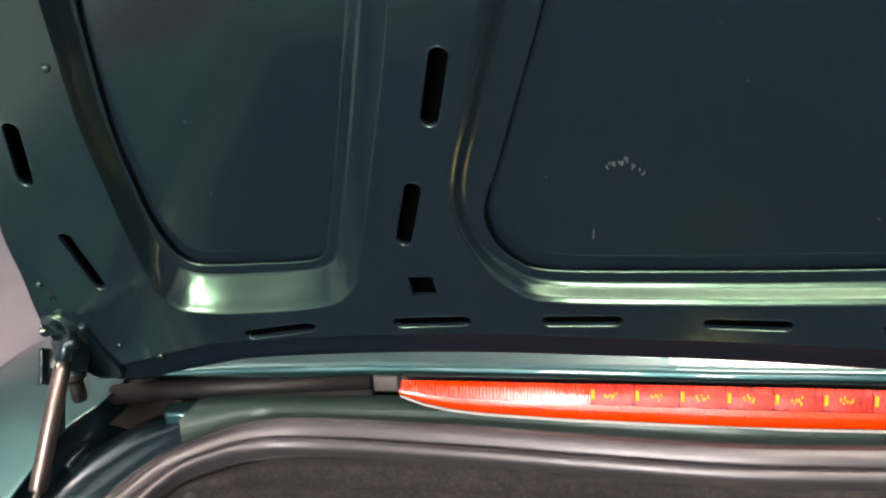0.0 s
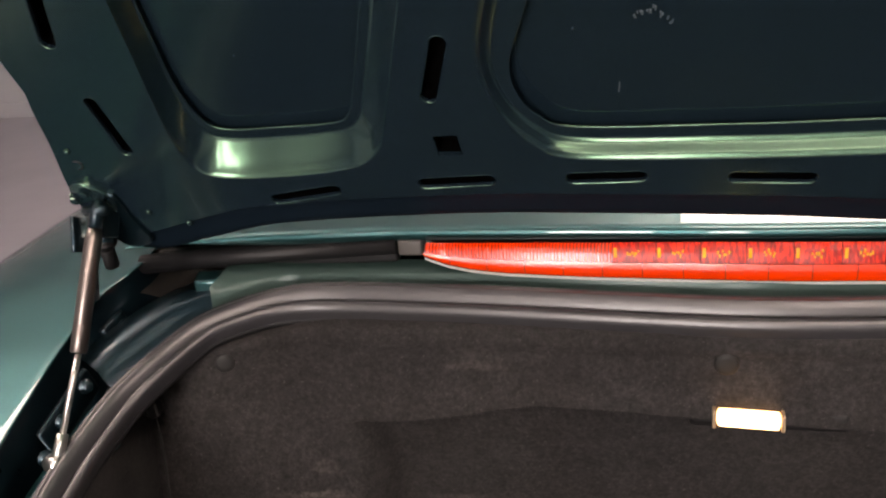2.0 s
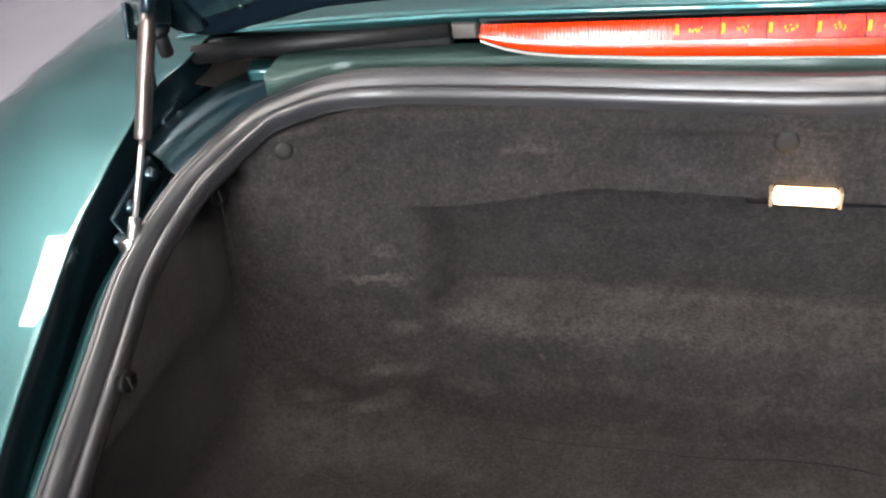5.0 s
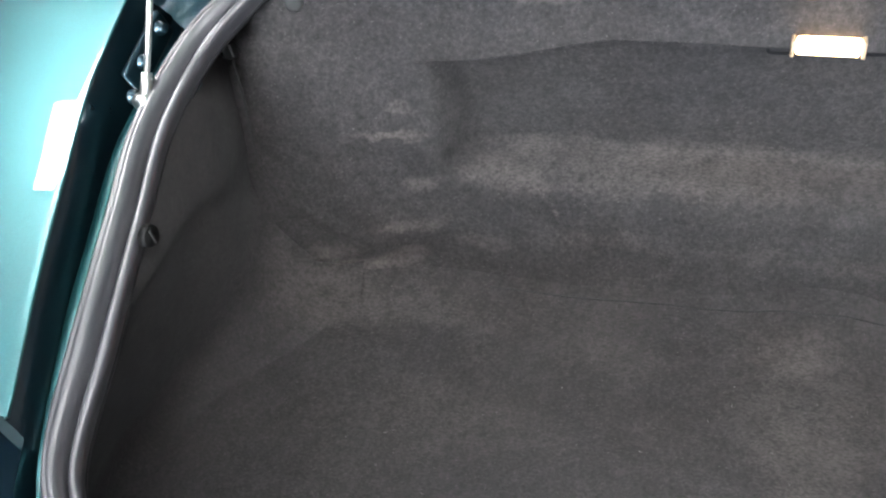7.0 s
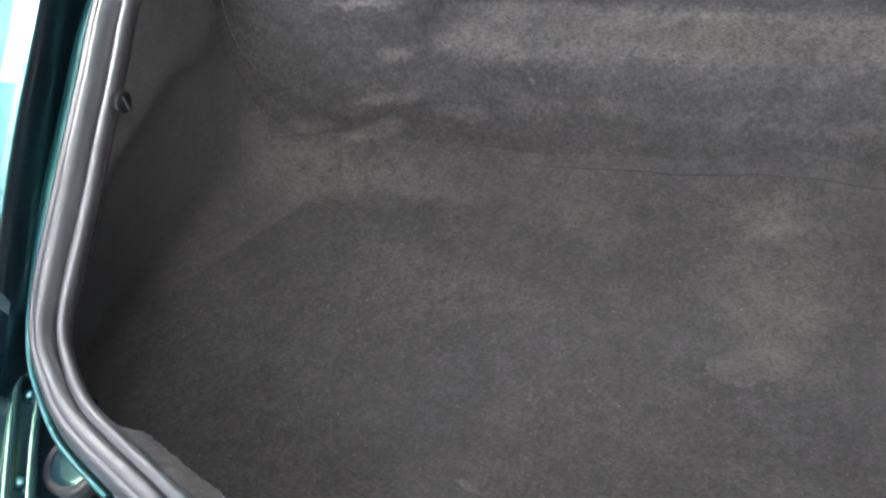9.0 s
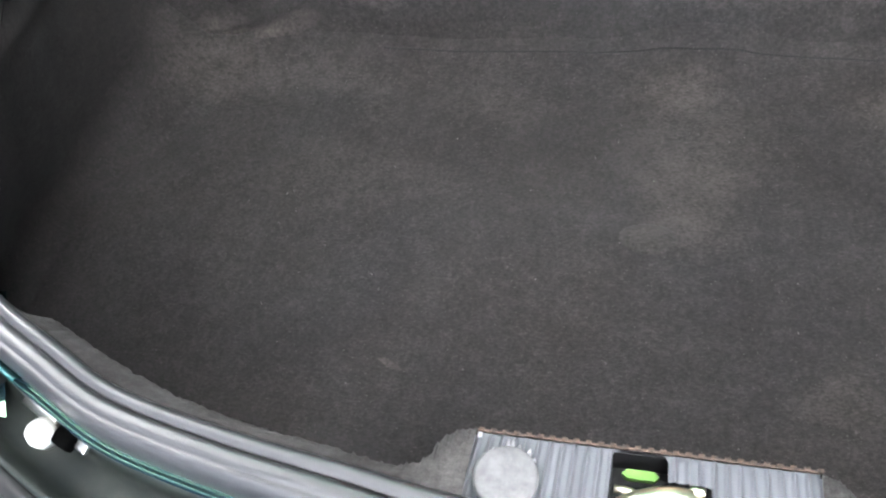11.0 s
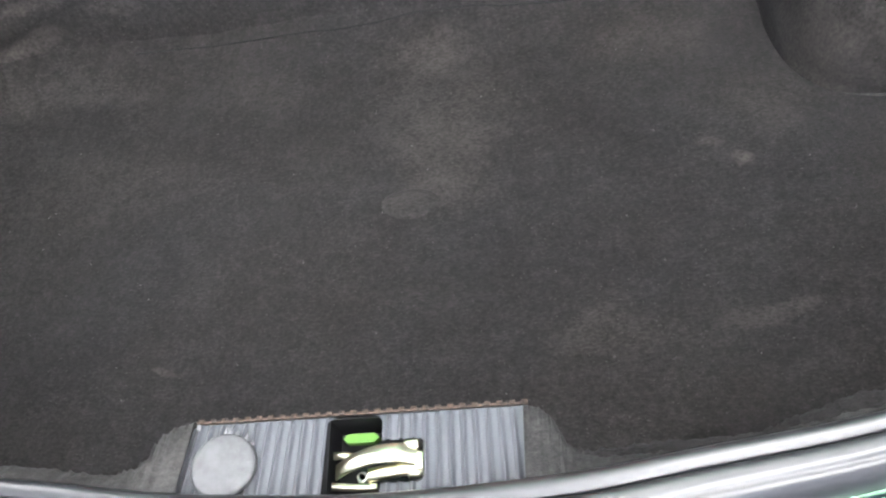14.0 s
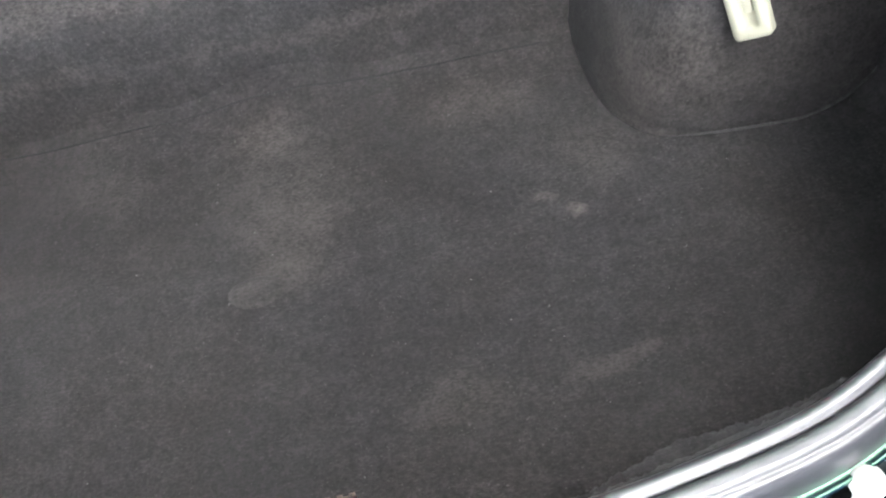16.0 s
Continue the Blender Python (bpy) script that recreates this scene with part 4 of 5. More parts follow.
for bm in (box(-0.553, 0.497, 0.845, 0.012, 0.03, 0.05, 0.003, Euler((radians(12), radians(-14), radians(-8))).to_matrix()), box(-0.545, 0.40, 0.835, 0.006, 0.07, 0.028, 0.003, Euler((radians(18), 0, radians(-3))).to_matrix())):
    part("mount", bm, GLOSS_INNER, hinge)
for p in ((-0.546, 0.494, 0.862), (-0.549, 0.488, 0.845), (-0.540, 0.42, 0.846), (-0.541, 0.385, 0.835), (-0.536, 0.352, 0.824)):
    part("bolt", lathe(p, (0.95, -0.35, 0.15), [(0.0065, 0), (0.0065, 0.0015), (0.0045, 0.002), (0.0045, 0.006), (0.003, 0.007)], 10), GLOSS_INNER, hinge)

# ---------- rear corner stops ----------
stop = thing("bump_stop", "round green-black rubber bump stop in the rear corner", "bump stop", (-0.43, 0.003, 0.68))
part("ring", lathe((-0.435, 0.007, 0.668), (-0.1, -0.1, 1), [(0.022, 0), (0.022, 0.012), (0.0205, 0.0155), (0.0185, 0.015)], 30), BLACK, stop)
part("cap", lathe((-0.435, 0.007, 0.680), (-0.1, -0.1, 1), [(0.0185, 0), (0.018, 0.003), (0.012, 0.0055), (0, 0.006)], 30), INNER, stop)
for sx, x, y, z in ((1, -0.379, -0.036, 0.660), (-1, 0.340, -0.044, 0.660)):
    plug = thing("rubber_plug", "pale rubber plug on a grey metal bracket behind the seal", "plug", (x, y, z), "rear rubber plugs")
    part("bracket", join(box(x + 0.004 * sx, y + 0.015, z - 0.001, 0.066, 0.022, 0.004, 0.0015, Euler((0.25, 0, sx * -0.45)).to_matrix()), box(x - 0.014 * sx, y + 0.019, z + 0.005, 0.05, 0.005, 0.006, 0.0015, Euler((0.2, 0, sx * -0.5)).to_matrix())), ZINC, plug)
    part("dome", lathe((x, y, z), (0.0, -0.25, 1), [(0.010, 0), (0.0095, 0.008), (0.007, 0.013), (0.003, 0.0155), (0, 0.016)], 18), WHITE, plug, "pale rounded rubber cap")
    # black box painted as the shade of the recess beside the plug
    part("socket", box(x + 0.016 * sx, y + 0.001, z + 0.001, 0.014, 0.018, 0.012, 0.003, Euler((0, 0, sx * -0.35)).to_matrix()), VOID, plug)

# ---------- boot lining ----------
lining = thing("boot_lining", "charcoal grey felt carpet lining of the boot, lightly worn", "carpet lining", (0, 0.2, 0.5))
PINCH = [(-0.40, 0.762), (-0.318, 0.769), (-0.264, 0.778), (-0.213, 0.788), (-0.174, 0.795), (-0.119, 0.793), (-0.053, 0.791), (0.022, 0.789), (0.3, 0.775), (0.5, 0.76)]


def foot_x(y):
    """How far out the side panel meets the floor."""
    return interp([(-0.1, 0.56), (0.0, 0.59), (0.12, 0.618), (0.2, 0.615), (0.287, 0.588), (0.331, 0.568), (0.368, 0.55), (0.422, 0.53), (0.5, 0.53)], y)


def floor_z(x, y):
    z = 0.5 + 0.0025 * noise.noise(Vector((x * 8, y * 8, 0))) + 0.001 * noise.noise(Vector((x * 28, y * 28, 3)))
    yy = y + 0.026 * sstep(0.36, 0.46, abs(x)) + 0.004 * noise.noise(Vector((x * 9, 0, 0)))
    up = 0.020 + 0.013 * math.exp(-((x - 0.01) / 0.06) ** 2) + 0.012 * sstep(0.38, 0.5, abs(x))
    return z + up * max(0.0, min((yy - 0.41) / 0.055, 1.6)) ** 1.7


def floor_fn2(u, v):
    x, y = -0.67 + 1.34 * u, -0.075 + 0.575 * v
    return (x, y, floor_z(x, y))


def back_y(x, z):
    y = interp([(0.49, 0.462), (0.515, 0.470), (0.54, 0.478), (0.57, 0.483), (0.61, 0.487), (0.64, 0.490), (0.68, 0.494), (0.78, 0.500), (0.835, 0.503), (0.858, 0.508), (0.88, 0.52)], z)
    a = abs(x)
    if a > 0.36:
        y -= 0.026 * sstep(0.36, 0.46, a) + 0.12 * max(0, a - 0.45)
    zp = interp(PINCH, x)
    side = sstep(-0.347, -0.310, x) * (1 - sstep(0.285, 0.315, x))
    zt = 0.651 - 0.035 * (x + 0.32)
    roll = min(max((z - (zt - 0.036)) / 0.036, 0.0), 1.0)
    body = 1 - sstep(zp - 0.003, zp + 0.003, z)
    deep = 0.036 * (1 - math.sqrt(max(1 - roll * roll, 0.0))) + sstep(zt - 0.003, zt + 0.006, z) * interp([(0.63, 0.022), (0.7, 0.006), (0.79, -0.016)], z)
    y += side * body * deep
    lipd = sstep(-0.36, -0.27, x) * (1 - sstep(0.26, 0.33, x))
    if z > zp:
        y -= 0.009 * lipd * (1 - sstep(zp, zp + 0.035, z))
    y += 0.013 * lipd * math.exp(-((z - zp + 0.0032) / 0.0026) ** 2)
    y -= 0.004 * sstep(0.842, 0.848, z) * (1 - sstep(0.862, 0.87, z))
    y += 0.003 * noise.noise(Vector((x * 7, z * 9, 1.7))) + 0.0012 * noise.noise(Vector((x * 30, z * 30, 4.0)))
    for cx, cz, w, h in ((-0.40, 0.585, 0.06, 0.006), (-0.36, 0.68, 0.035, 0.006), (-0.43, 0.56, 0.05, 0.006)):
        y -= h * math.exp(-((x - cx) / w) ** 2 - ((z - cz - 0.1 * (x - cx)) / 0.014) ** 2)
    for cx, cz, run, dx, h in ((-0.455, 0.590, -0.62, 0.03, 0.0035), (-0.425, 0.575, -0.5, 0.03, 0.003), (-0.475, 0.552, 0.25, 0.03, 0.003), (-0.39, 0.565, 0.1, 0.03, 0.0025)):
        y -= h * math.exp(-((x - cx) / dx) ** 2 - ((z - cz - run * (x - cx)) / 0.006) ** 2)
    return y


def back_p(x, z):
    if z < 0.56:
        zb = floor_z(x, back_y(x, 0.495)) - 0.003 + 0.0045 * sstep(-0.36, -0.28, x)
        z = zb + (z - 0.49) * (0.56 - zb) / 0.07
    y = back_y(x, z)
    return (x, y, min(z, seal_z(y) - 0.011))


zs = [0.49, 0.4905, 0.492] + span(0.495, 0.64, 34) + span(0.643, 0.76, 22) + span(0.763, 0.80, 64) + span(0.803, 0.89, 24)
part("back_panel", grid(back_p, span(-0.545, 0.545, 200), zs), BACK_CARPET, lining, "felt back panel with a recessed band")


part("floor_carpet", grid(floor_fn2, span(0, 1, 150), span(0, 0.8, 40) + span(0.806, 1.0, 30)), FLOOR_CARPET, lining, "flat felt boot floor with a faded patch")


seam_line = []
for k in range(60):
    x = -0.3 + 0.58 * k / 59
    y = back_y(x, 0.5) - 0.004
    seam_line.append((x, y, floor_z(x, y) + 0.0002))
SEAM = mat("dark_seam", (0.008, 0.008, 0.008), 0.9)
part("floor_seam", tube(seam_line, 0.0009, 6), SEAM, lining, "thin dark seam between floor and back panel")

part("corner_seam", tube(smooth_line([(-0.4955, 0.440, 0.815), (-0.4955, 0.439, 0.794), (-0.4955, 0.4355, 0.762), (-0.4955, 0.4255, 0.713), (-0.4955, 0.4285, 0.679), (-0.4955, 0.4415, 0.642)], 6), [0.0006] * 8 + [0.0011] * 10 + [0.0006] * 13, 6), SEAM, lining, "dark gap between side panel and back panel")

# side walls and rear wall, hung from the seal
def crease_z(y):
    return interp([(-0.1, 0.64), (0.1, 0.755), (0.216, 0.746), (0.285, 0.732), (0.347, 0.72), (0.422, 0.695), (0.5, 0.67)], y)


TOP = inner_line(SGN * -0.033, -0.013)


def side_wall(line):
    nn = plan_normals(line, False)
    bm, rows = bmesh.new(), []
    ks = [1 - (1 - q) ** 1.8 for q in span(0, 1, 60)]
    for p, k in zip(line, nn):
        k = k * SGN
        k = k.lerp(Vector((math.copysign(1.0, p.x), 0, 0)), sstep(0.03, 0.14, p.y))
        row = []
        zf = floor_z(math.copysign(foot_x(p.y) - 0.05, p.x), min(p.y, 0.47)) - 0.002
        rad = 0.06 + 0.05 * sstep(0.28, 0.42, p.y)
        for q in ks:
            z = p.z + (zf - p.z) * q
            rear = 1 - sstep(-0.02, 0.12, p.y)
            inn = 0.1 * min(p.z - z, max(p.z - crease_z(p.y), 0)) * (1 - rear)
            zc = crease_z(p.y)
            u = max(zc - z, 0.0) / (zc - zf)
            out = (foot_x(p.y) - abs(p.x) - 0.005) * (0.75 * u + 0.25 * u * u) + 0.004 * sstep(0, 0.03, u)
            low = max(rad - (z - zf), 0.0)
            out -= rad - math.sqrt(max(rad * rad - low * low, 0.0))
            out += 0.004 * noise.noise(Vector((p.y * 14, z * 11, 2.0))) * sstep(0, 0.1, u)
            out = out * (1 - rear) + rear * 0.03 * sstep(0.0, 0.25, q)
            o = inn + out + 0.0015 * noise.noise(p * 12 + Vector((0, 0, z * 9)))
            row.append(bm.verts.new((p.x + k.x * o, p.y + k.y * o, z)))
        rows.append(row)
    for a, b in zip(rows, rows[1:]):
        for j in range(len(a) - 1):
            bm.faces.new((a[j], a[j + 1], b[j + 1], b[j]))
    return bm


n_o = len(TOP)
def corner_run(sd):
    return [Vector((sd * x, y, seal_z(y) - 0.022)) for x, y in ((-0.497, 0.39), (-0.504, 0.415), (-0.511, 0.44), (-0.516, 0.465), (-0.52, 0.495))]


left_line = [p for p in TOP[:n_o // 2] if p.x < -0.115 and p.y < 0.37] + corner_run(1)
right_line = corner_run(-1)[::-1] + [p for p in TOP[n_o // 2:] if p.x > 0.095 and p.y < 0.37]
part("left_side_panel", side_wall(left_line), FLOOR_CARPET, lining, "felt side panel held by plastic screws")
part("right_side_panel", side_wall(right_line), FLOOR_CARPET, lining)
part("rear_panel", grid(lambda u, v: (-0.13 + 0.24 * u, -0.045, 0.66 - 0.17 * v), span(0, 1, 12), span(0, 1, 8)), CARPET, lining)

# cushion-like cover panel in the front right corner
FOOT = [(0.306, 0.49), (0.306, 0.47), (0.309, 0.444), (0.3125, 0.415), (0.317, 0.388), (0.324, 0.367), (0.334, 0.350), (0.348, 0.335), (0.367, 0.326), (0.40, 0.320), (0.444, 0.317), (0.484, 0.317), (0.517, 0.324), (0.536, 0.330), (0.552, 0.335), (0.575, 0.34)]
FOOT_RISE = [(0.0, 0.0015), (0.5, 0.0015), (0.52, 0.006), (0.536, 0.014), (0.552, 0.032), (0.575, 0.07)]
BOTTOM = smooth_line([(x, y, min(floor_z(x, y), 0.512) + interp(FOOT_RISE, x)) for x, y in FOOT], 6)
BOTTOM_N = plan_normals(BOTTOM, False)
if BOTTOM_N[60].y < 0:
    BOTTOM_N = [-n for n in BOTTOM_N]


def cover(i, v):
    """Upright padded panel: rolls over at the foot, leans back a little on the way up."""
    p, n = BOTTOM[i], BOTTOM_N[i]
    if v < 0:
        return p + n * 0.004 - Vector((0, 0, 0.012))
    tall = 0.25 - 0.04 * sstep(0.42, 0.5, p.x)
    lean = 0.055 * v + 0.006 * (1 - math.exp(-v * 14)) - 0.012 * math.sin(math.pi * min(v * 1.3, 1.0))
    q = p + n * lean + Vector((0, 0, tall * v))
    soft = 0.006 * noise.noise(q * 9) + 0.0025 * noise.noise(q * 30)
    return q + n * soft * sstep(0.0, 0.12, v)


part("corner_cover", grid(cover, range(len(BOTTOM)), [-1, 0, 0.008, 0.02, 0.035] + span(0.06, 1, 30)), COVER_CARPET, lining, "padded felt cover standing on the boot floor")

SEAM_PTS = [p + Vector((-0.0005, -0.001, 0.0008)) for p in BOTTOM[44:]]
part("seam", tube(SEAM_PTS, [0.0011 * sstep(0, 12, i) + 0.0001 for i in range(len(SEAM_PTS))], 8), CARPET_EDGE, lining, "pale seam round the cover")

# small pressed pad in the worn middle of the floor
def pad(r, a):
    x = -0.016 + 0.026 * r * math.cos(a) * (1 + 0.12 * math.sin(a))
    y = 0.256 + 0.0165 * r * math.sin(a)
    return (x, y, floor_z(x, y) + 0.0042 * (1 - r ** 4) - 0.0004 + 0.0004 * noise.noise(Vector((x, y, 0)) * 160))


part("pressed_pad", grid(pad, [0.02] + span(0.12, 1.0, 9), span(0, 2 * math.pi, 28)), PAD_CARPET, lining, "small raised felt pad")

# lip of the carpet along the rear edge
LIP_L = [(-0.43, 0.062), (-0.416, 0.048), (-0.402, 0.038), (-0.388, 0.031), (-0.374, 0.025), (-0.335, 0.009), (-0.287, -0.007), (-0.227, -0.019), (-0.183, -0.0245), (-0.155, -0.029), (-0.138, -0.028), (-0.128, -0.021), (-0.1225, -0.011), (-0.1135, -0.004), (-0.1035, -0.002)]
LIP_R = [(0.0825, -0.003), (0.0935, -0.008), (0.1005, -0.018), (0.1055, -0.027), (0.116, -0.0335), (0.136, -0.0345), (0.165, -0.033), (0.197, -0.029), (0.22, -0.0245), (0.25, -0.0185), (0.285, -0.011), (0.31, -0.006), (0.345, 0.004), (0.375, 0.02), (0.405, 0.042)]
LIP_STEP = [(0.09, -0.02), (0.115, -0.026), (0.15, -0.024), (0.197, -0.0225), (0.22, -0.016), (0.241, -0.009), (0.258, -0.004), (0.285, -0.002), (0.305, 0.0), (0.335, 0.006), (0.36, 0.014), (0.385, 0.026), (0.41, 0.044)]


LIP_TOP = sorted((p for p in inner_line(SGN * -0.0295, 0.0) if p.y < 0.09), key=lambda p: p.x)


def lip(pts, low=0.0):
    line = smooth_line([(x, y, 0) for x, y in pts], 18)

    def f(i, v):
        p = line[i]
        base = Vector((p.x, float(np.interp(p.x, [q.x for q in LIP_TOP], [q.y for q in LIP_TOP])), 0))
        taper = sstep(0, 48, i if pts[0][0] < -0.2 else len(line) - 1 - i)
        p = base.lerp(p, 0.15 + 0.85 * taper)
        z0 = seal_z(base.y) + 0.003 - low
        fz = 0.0016 * noise.noise(Vector((p.x * 160, p.y * 160, v))) + 0.0016 * noise.noise(Vector((p.x * 520, p.y * 520, 3 * v))) * min(v / 4, 1) ** 3
        if v <= 4:
            k = v / 4
            return (base.x + (p.x - base.x) * k, base.y + (p.y - base.y) * k + fz * k, z0 + (0.674 - low + 0.12 * max(p.y, 0) - z0) * k - 0.001 + fz)
        d = v - 4
        return (p.x, p.y + (0.001, -0.002, -0.006)[d - 1] + fz, 0.674 - low + 0.12 * max(p.y, 0) - (0.004, 0.008, 0.010)[d - 1])
    return grid(f, range(len(line)), range(8))


part("carpet_edge", lip(LIP_L), CARPET_EDGE, lining, "lighter fuzzy cut edge of the felt")
part("carpet_edge", lip(LIP_R), CARPET_EDGE, lining, "lighter fuzzy cut edge of the felt")
part("carpet_step", lip(LIP_STEP, 0.013), CARPET, lining, "lower layer of felt below the cut edge")


# ---------- trim clips and screws ----------
CLIP = mat("clip_plastic", (0.018, 0.0175, 0.017), 0.55, Specular_IOR_Level=0.25)


def trim_clip(p, axis, r):
    t = thing("trim_clip", "round dark grey plastic trim clip in the felt lining", "trim clip", p, "trim clips")
    part("head", lathe(p, axis, [(r, -0.002), (r, 0.0006), (r * 0.93, 0.0012), (r * 0.5, 0.0016), (0, 0.0017)], 20), CLIP, t)


trim_clip((-0.442, back_y(-0.442, 0.837) - 0.0005, 0.837), (0.4, -1, 0.1), 0.0085)
trim_clip((-0.025, back_y(-0.025, 0.838) - 0.001, 0.838), (0, -1, 0.05), 0.0094)


SCREW = mat("black_screw_plastic", (0.003, 0.003, 0.003), 0.5, Specular_IOR_Level=0.15)


def trim_screw(p, axis):
    t = thing("trim_screw", "black slotted plastic screw in the side panel", "screw", p, "side panel screws")
    part("head", lathe(p, axis, [(0.0085, -0.004), (0.0085, 0.001), (0.0075, 0.0022), (0.0, 0.0028)], 18), SCREW, t)
    a = Vector(axis).normalized()
    part("slot", box(*(Vector(p) + a * 0.0029), 0.0012, 0.002, 0.012, 0.0003, a.to_track_quat("X", "Z").to_matrix()), CLIP, t)


trim_screw((-0.489, 0.432, 0.8185), (1, -0.45, 0.05))
trim_screw((-0.470, 0.236, 0.785), (1, -0.1, 0.05))

# ---------- boot lamp ----------
lamp = thing("boot_lamp", "small rectangular boot lamp, lit warm white", "lamp", (-0.008, 0.5, 0.785))
GLOW = mat("lit_lamp_lens", (0.9, 0.85, 0.75), 0.3)
nodes(GLOW)[2].inputs["Emission Color"].default_value = (1.0, 0.62, 0.3, 1)
nodes(GLOW)[2].inputs["Emission Strength"].default_value = 14.0
# orange base colour carries the lamp's glow on its plastic ends
BEZEL = mat("glow_tinted_bezel", (0.42, 0.3, 0.19), 0.4)
LY = back_y(-0.008, 0.80) - 0.005
part("lens", box(-0.009, LY, 0.7985, 0.046, 0.010, 0.0125, 0.003, Euler((0, radians(2), 0)).to_matrix()), GLOW, lamp, "glowing clear lens")
part("bezel", (box(-0.034, LY + 0.001, 0.798, 0.003, 0.011, 0.014, 0.001)), BEZEL, lamp)
part("bezel", (box(0.016, LY + 0.001, 0.797, 0.003, 0.011, 0.014, 0.001)), BEZEL, lamp)
part("socket", box(0.006, LY + 0.011, 0.7935, 0.118, 0.012, 0.016, 0.005), BLACK, lamp)

# ---------- sill plate, disc and latch ----------
SX0, SX1, SYB, SZ = -0.1055, 0.0845, -0.052, 0.6665
sill = thing("sill_plate", "grey ribbed plastic sill plate with worn brown front edge", "sill plate", (-0.01, -0.02, SZ))


RIB = 0.00684


def rib_h(x, y=-0.02):
    """Narrow raised ribs, fading out at the front edge."""
    ph = ((x - SX1 + 0.0012) / RIB + 0.5) % 1.0 - 0.5
    return 0.0021 * math.exp(-(ph * RIB / 0.0013) ** 2) * sstep(0.0, 0.005, -y)


def plate_mesh():
    bm = bmesh.new()
    nx = 640

    def rounded(x, y, x0, x1, y0, y1, r):
        dx, dy = max(x0 + r - x, x - x1 + r, 0.0), max(y0 + r - y, y - y1 + r, 0.0)
        return x0 < x < x1 and y0 < y < y1 and dx * dx + dy * dy < r * r

    def inside(x, y):
        return rounded(x, y, -0.0262, 0.0045, -0.0495, -0.0012, 0.006) or rounded(x, y, -0.01, 0.0275, -0.0405, -0.0165, 0.003)
    xs = span(SX0, SX1, nx)
    ys = [0.0, -0.0012] + span(-0.002, SYB, 90)
    V = {}

    def vert(i, j):
        if (i, j) not in V:
            x, y = xs[i], ys[j]
            z = SZ + rib_h(x, y) - (0.0025 if j == 0 else 0)
            w = (x - SX0) / (SX1 - SX0)
            x += -y / 0.05 * (0.003 * w ** 3 - 0.0062 * (1 - w) ** 3)
            V[i, j] = bm.verts.new((x, y, z + 0.10 * -y * 0.6))
        return V[i, j]
    for i in range(nx - 1):
        for j in range(len(ys) - 1):
            cx, cy = (xs[i] + xs[i + 1]) / 2, (ys[j] + ys[j + 1]) / 2
            if not inside(cx, cy):
                bm.faces.new((vert(i, j), vert(i, j + 1), vert(i + 1, j + 1), vert(i + 1, j)))
    return bm


plate_bm = plate_mesh()
part("ribbed_plate", plate_bm, PLATE, sill)

BROWN = mat("worn_brown_edge", (0.12, 0.075, 0.05), 0.7)
to(BROWN, ramp(BROWN, noise_tex(BROWN, 300.0, 4.0, 0.7), [(0.35, (0.035, 0.026, 0.024)), (0.65, (0.13, 0.085, 0.06))]), "Base Color")
part("front_edge", grid(lambda x, v: (x, (-0.0004, 0.0004, 0.0012, 0.0018, 0.0018)[v], SZ + (0.0003, 0.0006, 0.0, -0.0018, -0.014)[v]), span(SX0, SX1, 298), range(5)), BROWN, sill, "brown worn front edge")
for i in range(28):
    x = SX1 - 0.0012 - RIB * i
    if x > SX0 + 0.002:
        part("rib_end", box(x, 0.0010, SZ + 0.0008, 0.0034, 0.0022, 0.0012, 0.0005), BROWN, sill)
rg = random.Random(3)
disc = thing("magnet_disc", "scuffed pale grey round disc on the sill plate", "disc", (-0.083, -0.027, SZ))
part("disc", lathe((-0.083, -0.0275, SZ + 0.0042), (0.0, 0.06, 1), [(0.0185, -0.001), (0.0185, 0.002), (0.0178, 0.0032), (0.0165, 0.0036), (0.0, 0.0034)], 40), DISC, disc)
GLUE = mat("dried_glue", (0.3, 0.3, 0.31), 0.45)
glue = []
for a in (0.7, 0.95, 1.3, 1.52, 1.66, 2.1, 2.45):
    reach = 0.0015 + 0.0075 * rg.random() ** 1.5
    c, d = math.cos(a), math.sin(a)
    glue.append(tube([(-0.083 + 0.0185 * c, -0.0275 + 0.0185 * d, SZ + 0.0033), (-0.083 + 0.0185 * c + 0.1 * reach * c, -0.0275 + 0.0185 * d + 0.6 * reach, SZ + 0.0031), (-0.083 + 0.0185 * c + 0.2 * reach * c, -0.0275 + 0.0185 * d + reach, SZ + 0.0028)], [0.0016, 0.0009, 0.0002], 6))
glue.append(box(-0.1015, -0.0035, SZ + 0.003, 0.0024, 0.0034, 0.0008, 0.0003))
part("glue_mark", join(*glue), GLUE, disc, "dried white glue")

latch = thing("boot_latch", "yellow zinc boot latch in the cut-out of the sill plate", "latch", (0, -0.025, 0.655))
part("well", join(box(-0.011, -0.025, 0.637, 0.05, 0.056, 0.002, 0), box(-0.027, -0.025, 0.650, 0.002, 0.056, 0.028, 0), box(0.029, -0.025, 0.650, 0.002, 0.056, 0.028, 0), box(0.0, -0.0005, 0.650, 0.056, 0.002, 0.026, 0), box(0.0, -0.051, 0.650, 0.056, 0.002, 0.028, 0)), BLACK, latch, smooth=False)
lever = bmesh.new()
hexagon = [(-0.0205, -0.0105), (-0.0175, -0.0078), (-0.0025, -0.0078), (0.0005, -0.0105), (-0.0025, -0.0132), (-0.0175, -0.0132)]
rows = [[lever.verts.new((x, y, z)) for x, y in hexagon] for z in (0.652, 0.6565)]
lever.faces.new(rows[1])
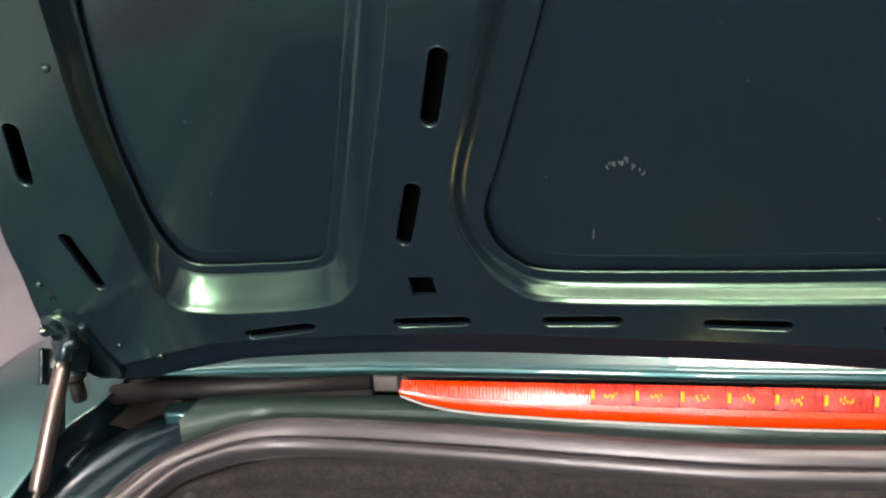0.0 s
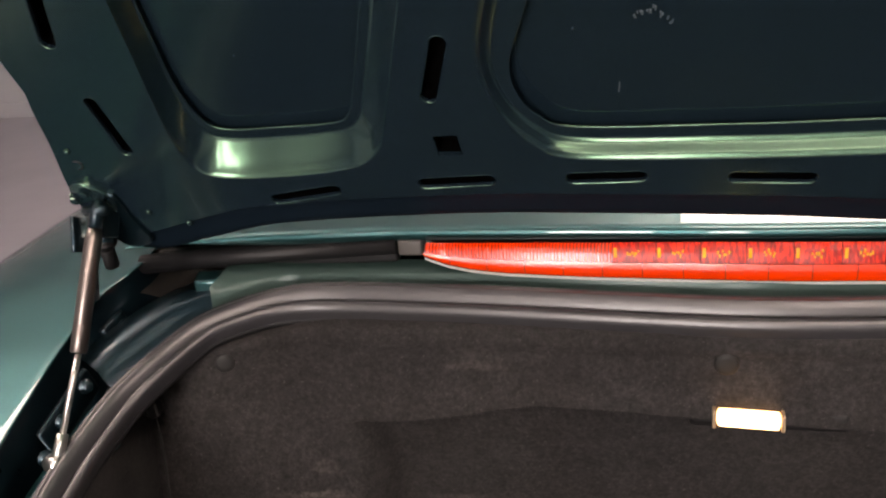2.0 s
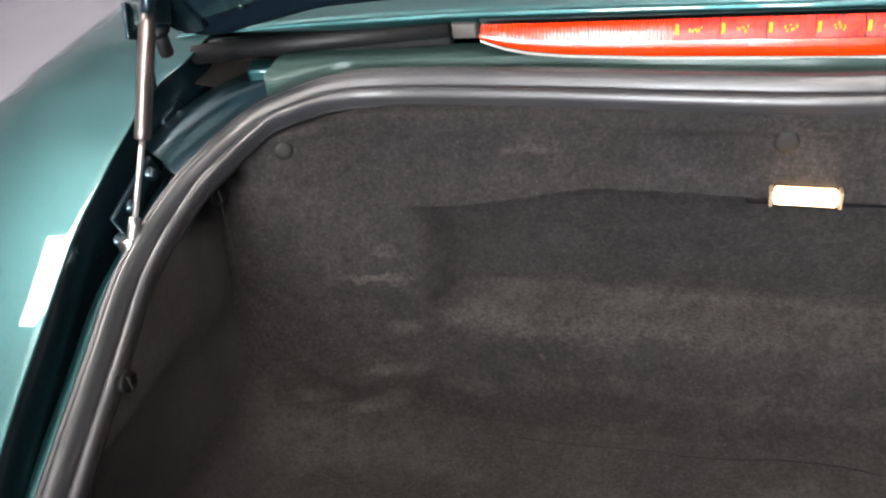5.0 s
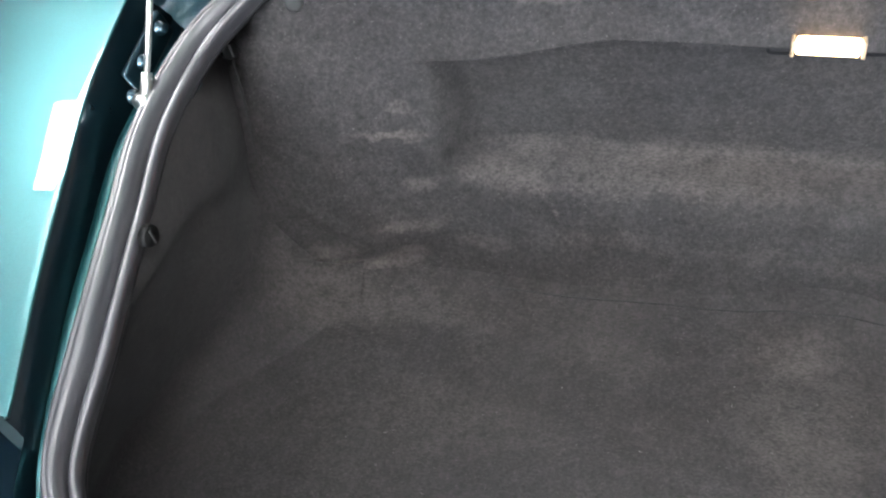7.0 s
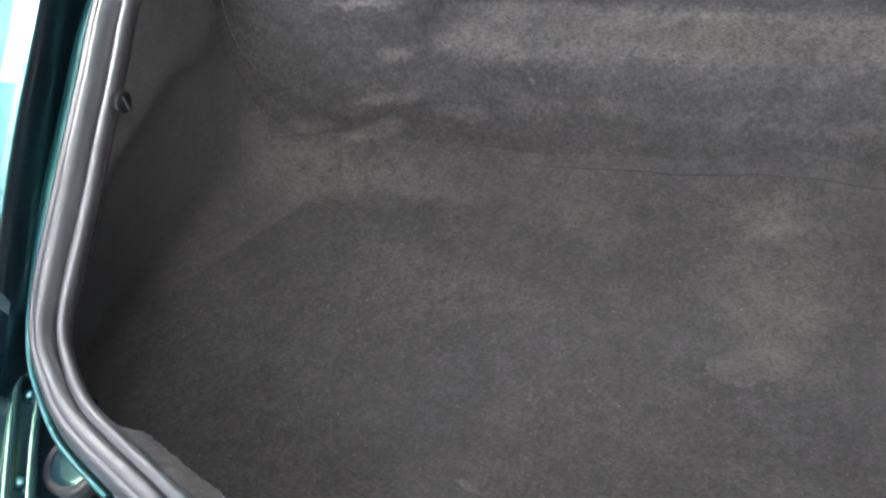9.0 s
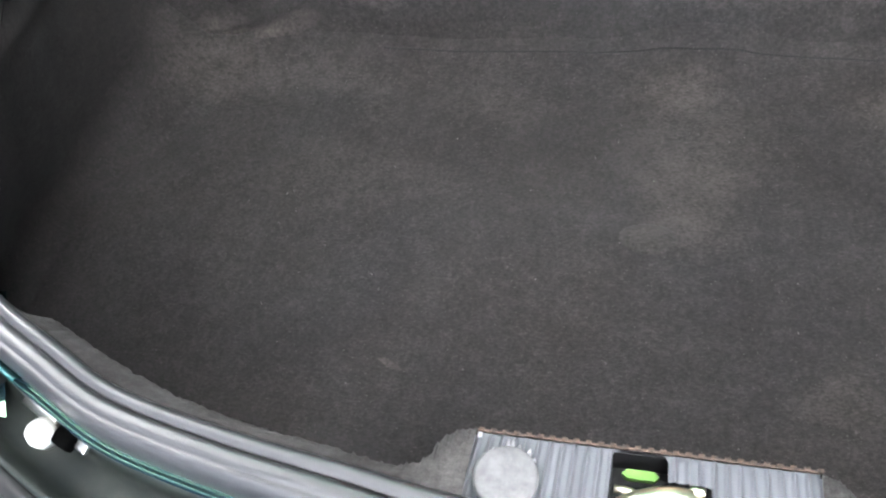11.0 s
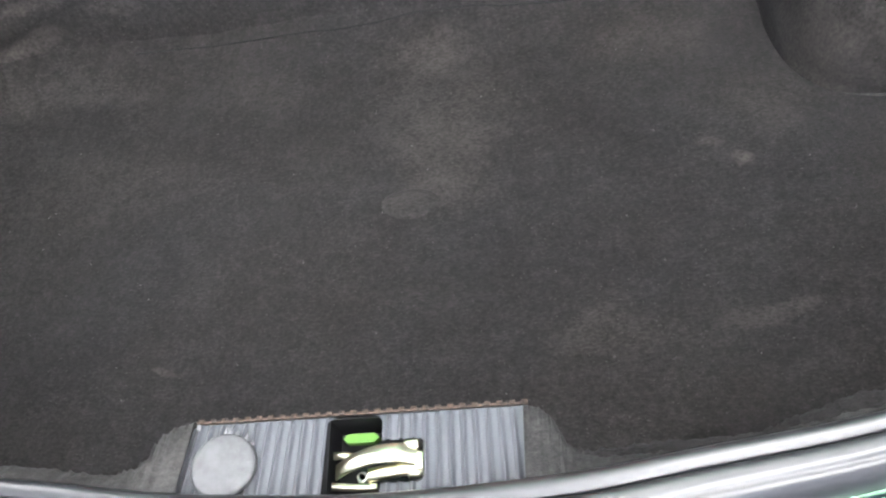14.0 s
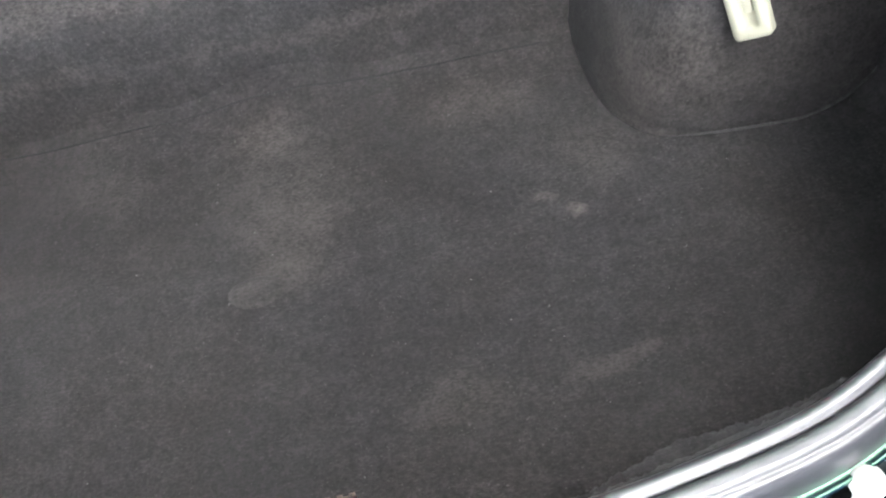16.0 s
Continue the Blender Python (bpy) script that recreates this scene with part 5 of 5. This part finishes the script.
for i in range(6):
    lever.faces.new((rows[0][i], rows[0][(i + 1) % 6], rows[1][(i + 1) % 6], rows[1][i]))
part("green_lever", lever, GREEN, latch, "bright green release lever", smooth=False)


def strap(pts, half, thick):
    """Flat bent strip of sheet metal with rounded edges."""
    line = smooth_line(pts, 6)
    ring = [(-1.0, 0.0), (-0.8, 1.0), (0.0, 1.25), (0.8, 1.0), (1.0, 0.0), (0.8, -1.0), (-0.8, -1.0)]
    w = [half[0] + (half[1] - half[0]) * i / (len(line) - 1) for i in range(len(line))]
    return grid(lambda i, j: line[i] + Vector((0, ring[j % 7][0] * w[i], ring[j % 7][1] * thick)), range(len(line)), range(8))


part("claw", strap([(-0.0225, -0.0305, 0.659), (-0.013, -0.0275, 0.6645), (0.0, -0.0245, 0.667), (0.013, -0.0235, 0.6665), (0.0235, -0.0245, 0.663)], (0.0046, 0.0062), 0.0019), BRASS, latch)
part("lower_arm", strap([(-0.004, -0.0335, 0.6605), (0.008, -0.032, 0.6625), (0.018, -0.0305, 0.662), (0.026, -0.03, 0.6605)], (0.004, 0.0048), 0.0017), BRASS, latch)
part("back_arm", strap([(-0.024, -0.0215, 0.6605), (-0.016, -0.0225, 0.6625), (-0.008, -0.0245, 0.662)], (0.0024, 0.002), 0.0014), BRASS, latch)
part("front_arm", strap([(-0.024, -0.0385, 0.6605), (-0.012, -0.0398, 0.661), (0.001, -0.0400, 0.6605)], (0.0022, 0.002), 0.0014), BRASS, latch)
for b in (box(0.0205, -0.0188, 0.664, 0.009, 0.0052, 0.006, 0.0012), box(0.0245, -0.0275, 0.6615, 0.0055, 0.0105, 0.006, 0.0012), box(0.0215, -0.0335, 0.6610, 0.0075, 0.0042, 0.004, 0.001)):
    part("latch_tab", b, BRASS, latch)
part("pin_ring", lathe((-0.007, -0.0352, 0.655), (0, 0.1, 1), [(0.0031, 0), (0.0031, 0.0068), (0.0026, 0.0074), (0.0018, 0.0072), (0.0016, 0.004)], 18), ZINC, latch)
part("pin", lathe((-0.007, -0.0352, 0.655), (0, 0.1, 1), [(0.0014, 0), (0.0014, 0.0088), (0.0009, 0.0094)], 12), VOID, latch)

# ---------- pale handle on the right cover ----------
handle = thing("release_handle", "cream plastic recessed handle on the felt cover", "handle", (0.41, 0.33, 0.60))
HU, HV = Vector((0.0225, -0.012, 0.013)).normalized(), Vector((0.0055, 0.009, 0.028)).normalized()
HV = (HV - HU * HU.dot(HV)).normalized()
HN = HU.cross(HV)
if HN.x > 0:
    HN = -HN
H0 = Vector((0.411, 0.329, 0.601)) + HU * 0.004 + HN * 0.006


def handle_ring(inset, depth, r=0.004):
    out = []
    w, h = 0.030, 0.07
    for cx, cy, a0 in ((inset + r, inset + r, math.pi), (w - inset - r, inset + r, 1.5 * math.pi), (w - inset - r, h - inset - r, 0), (inset + r, h - inset - r, 0.5 * math.pi)):
        for k in range(5):
            a = a0 + k * math.pi / 8
            out.append(H0 + HU * (cx + r * math.cos(a)) + HV * (cy + r * math.sin(a)) + HN * depth)
    return out


bm = bmesh.new()
rings = [[bm.verts.new(p) for p in handle_ring(i, d, r)] for i, d, r in ((0, -0.006, 0.004), (0, 0.004, 0.004), (0.0012, 0.0055, 0.004), (0.008, 0.0055, 0.003), (0.0088, 0.0045, 0.003), (0.0105, -0.004, 0.002))]
for a, b in zip(rings, rings[1:]):
    for i in range(len(a)):
        bm.faces.new((a[i], a[(i + 1) % len(a)], b[(i + 1) % len(b)], b[i]))
bm.faces.new(rings[-1])
part("handle_body", bm, CREAM, handle)
part("grip_bar", box(*(H0 + HU * 0.015 + HV * 0.04 + HN * -0.001), 0.007, 0.04, 0.004, 0.001, Matrix((HU, HV, HN)).transposed()), CREAM, handle)

# ---------- lint on the felt ----------
rl = random.Random(11)
bits = []
for k in range(60):
    x, y = rl.uniform(-0.42, 0.42), rl.uniform(0.02, 0.43)
    bits.append(box(x, y, floor_z(x, y) + 0.0006, rl.uniform(0.0005, 0.0022), 0.0004, 0.0004, 0, Euler((0, 0, rl.uniform(0, 3.1))).to_matrix()))
LINT = mat("pale_lint", (0.14, 0.135, 0.13), 0.9)
tagged(part("lint", join(*bits), LINT, lining, "tiny pale lint fibres on the felt", smooth=False), kind="stuff")
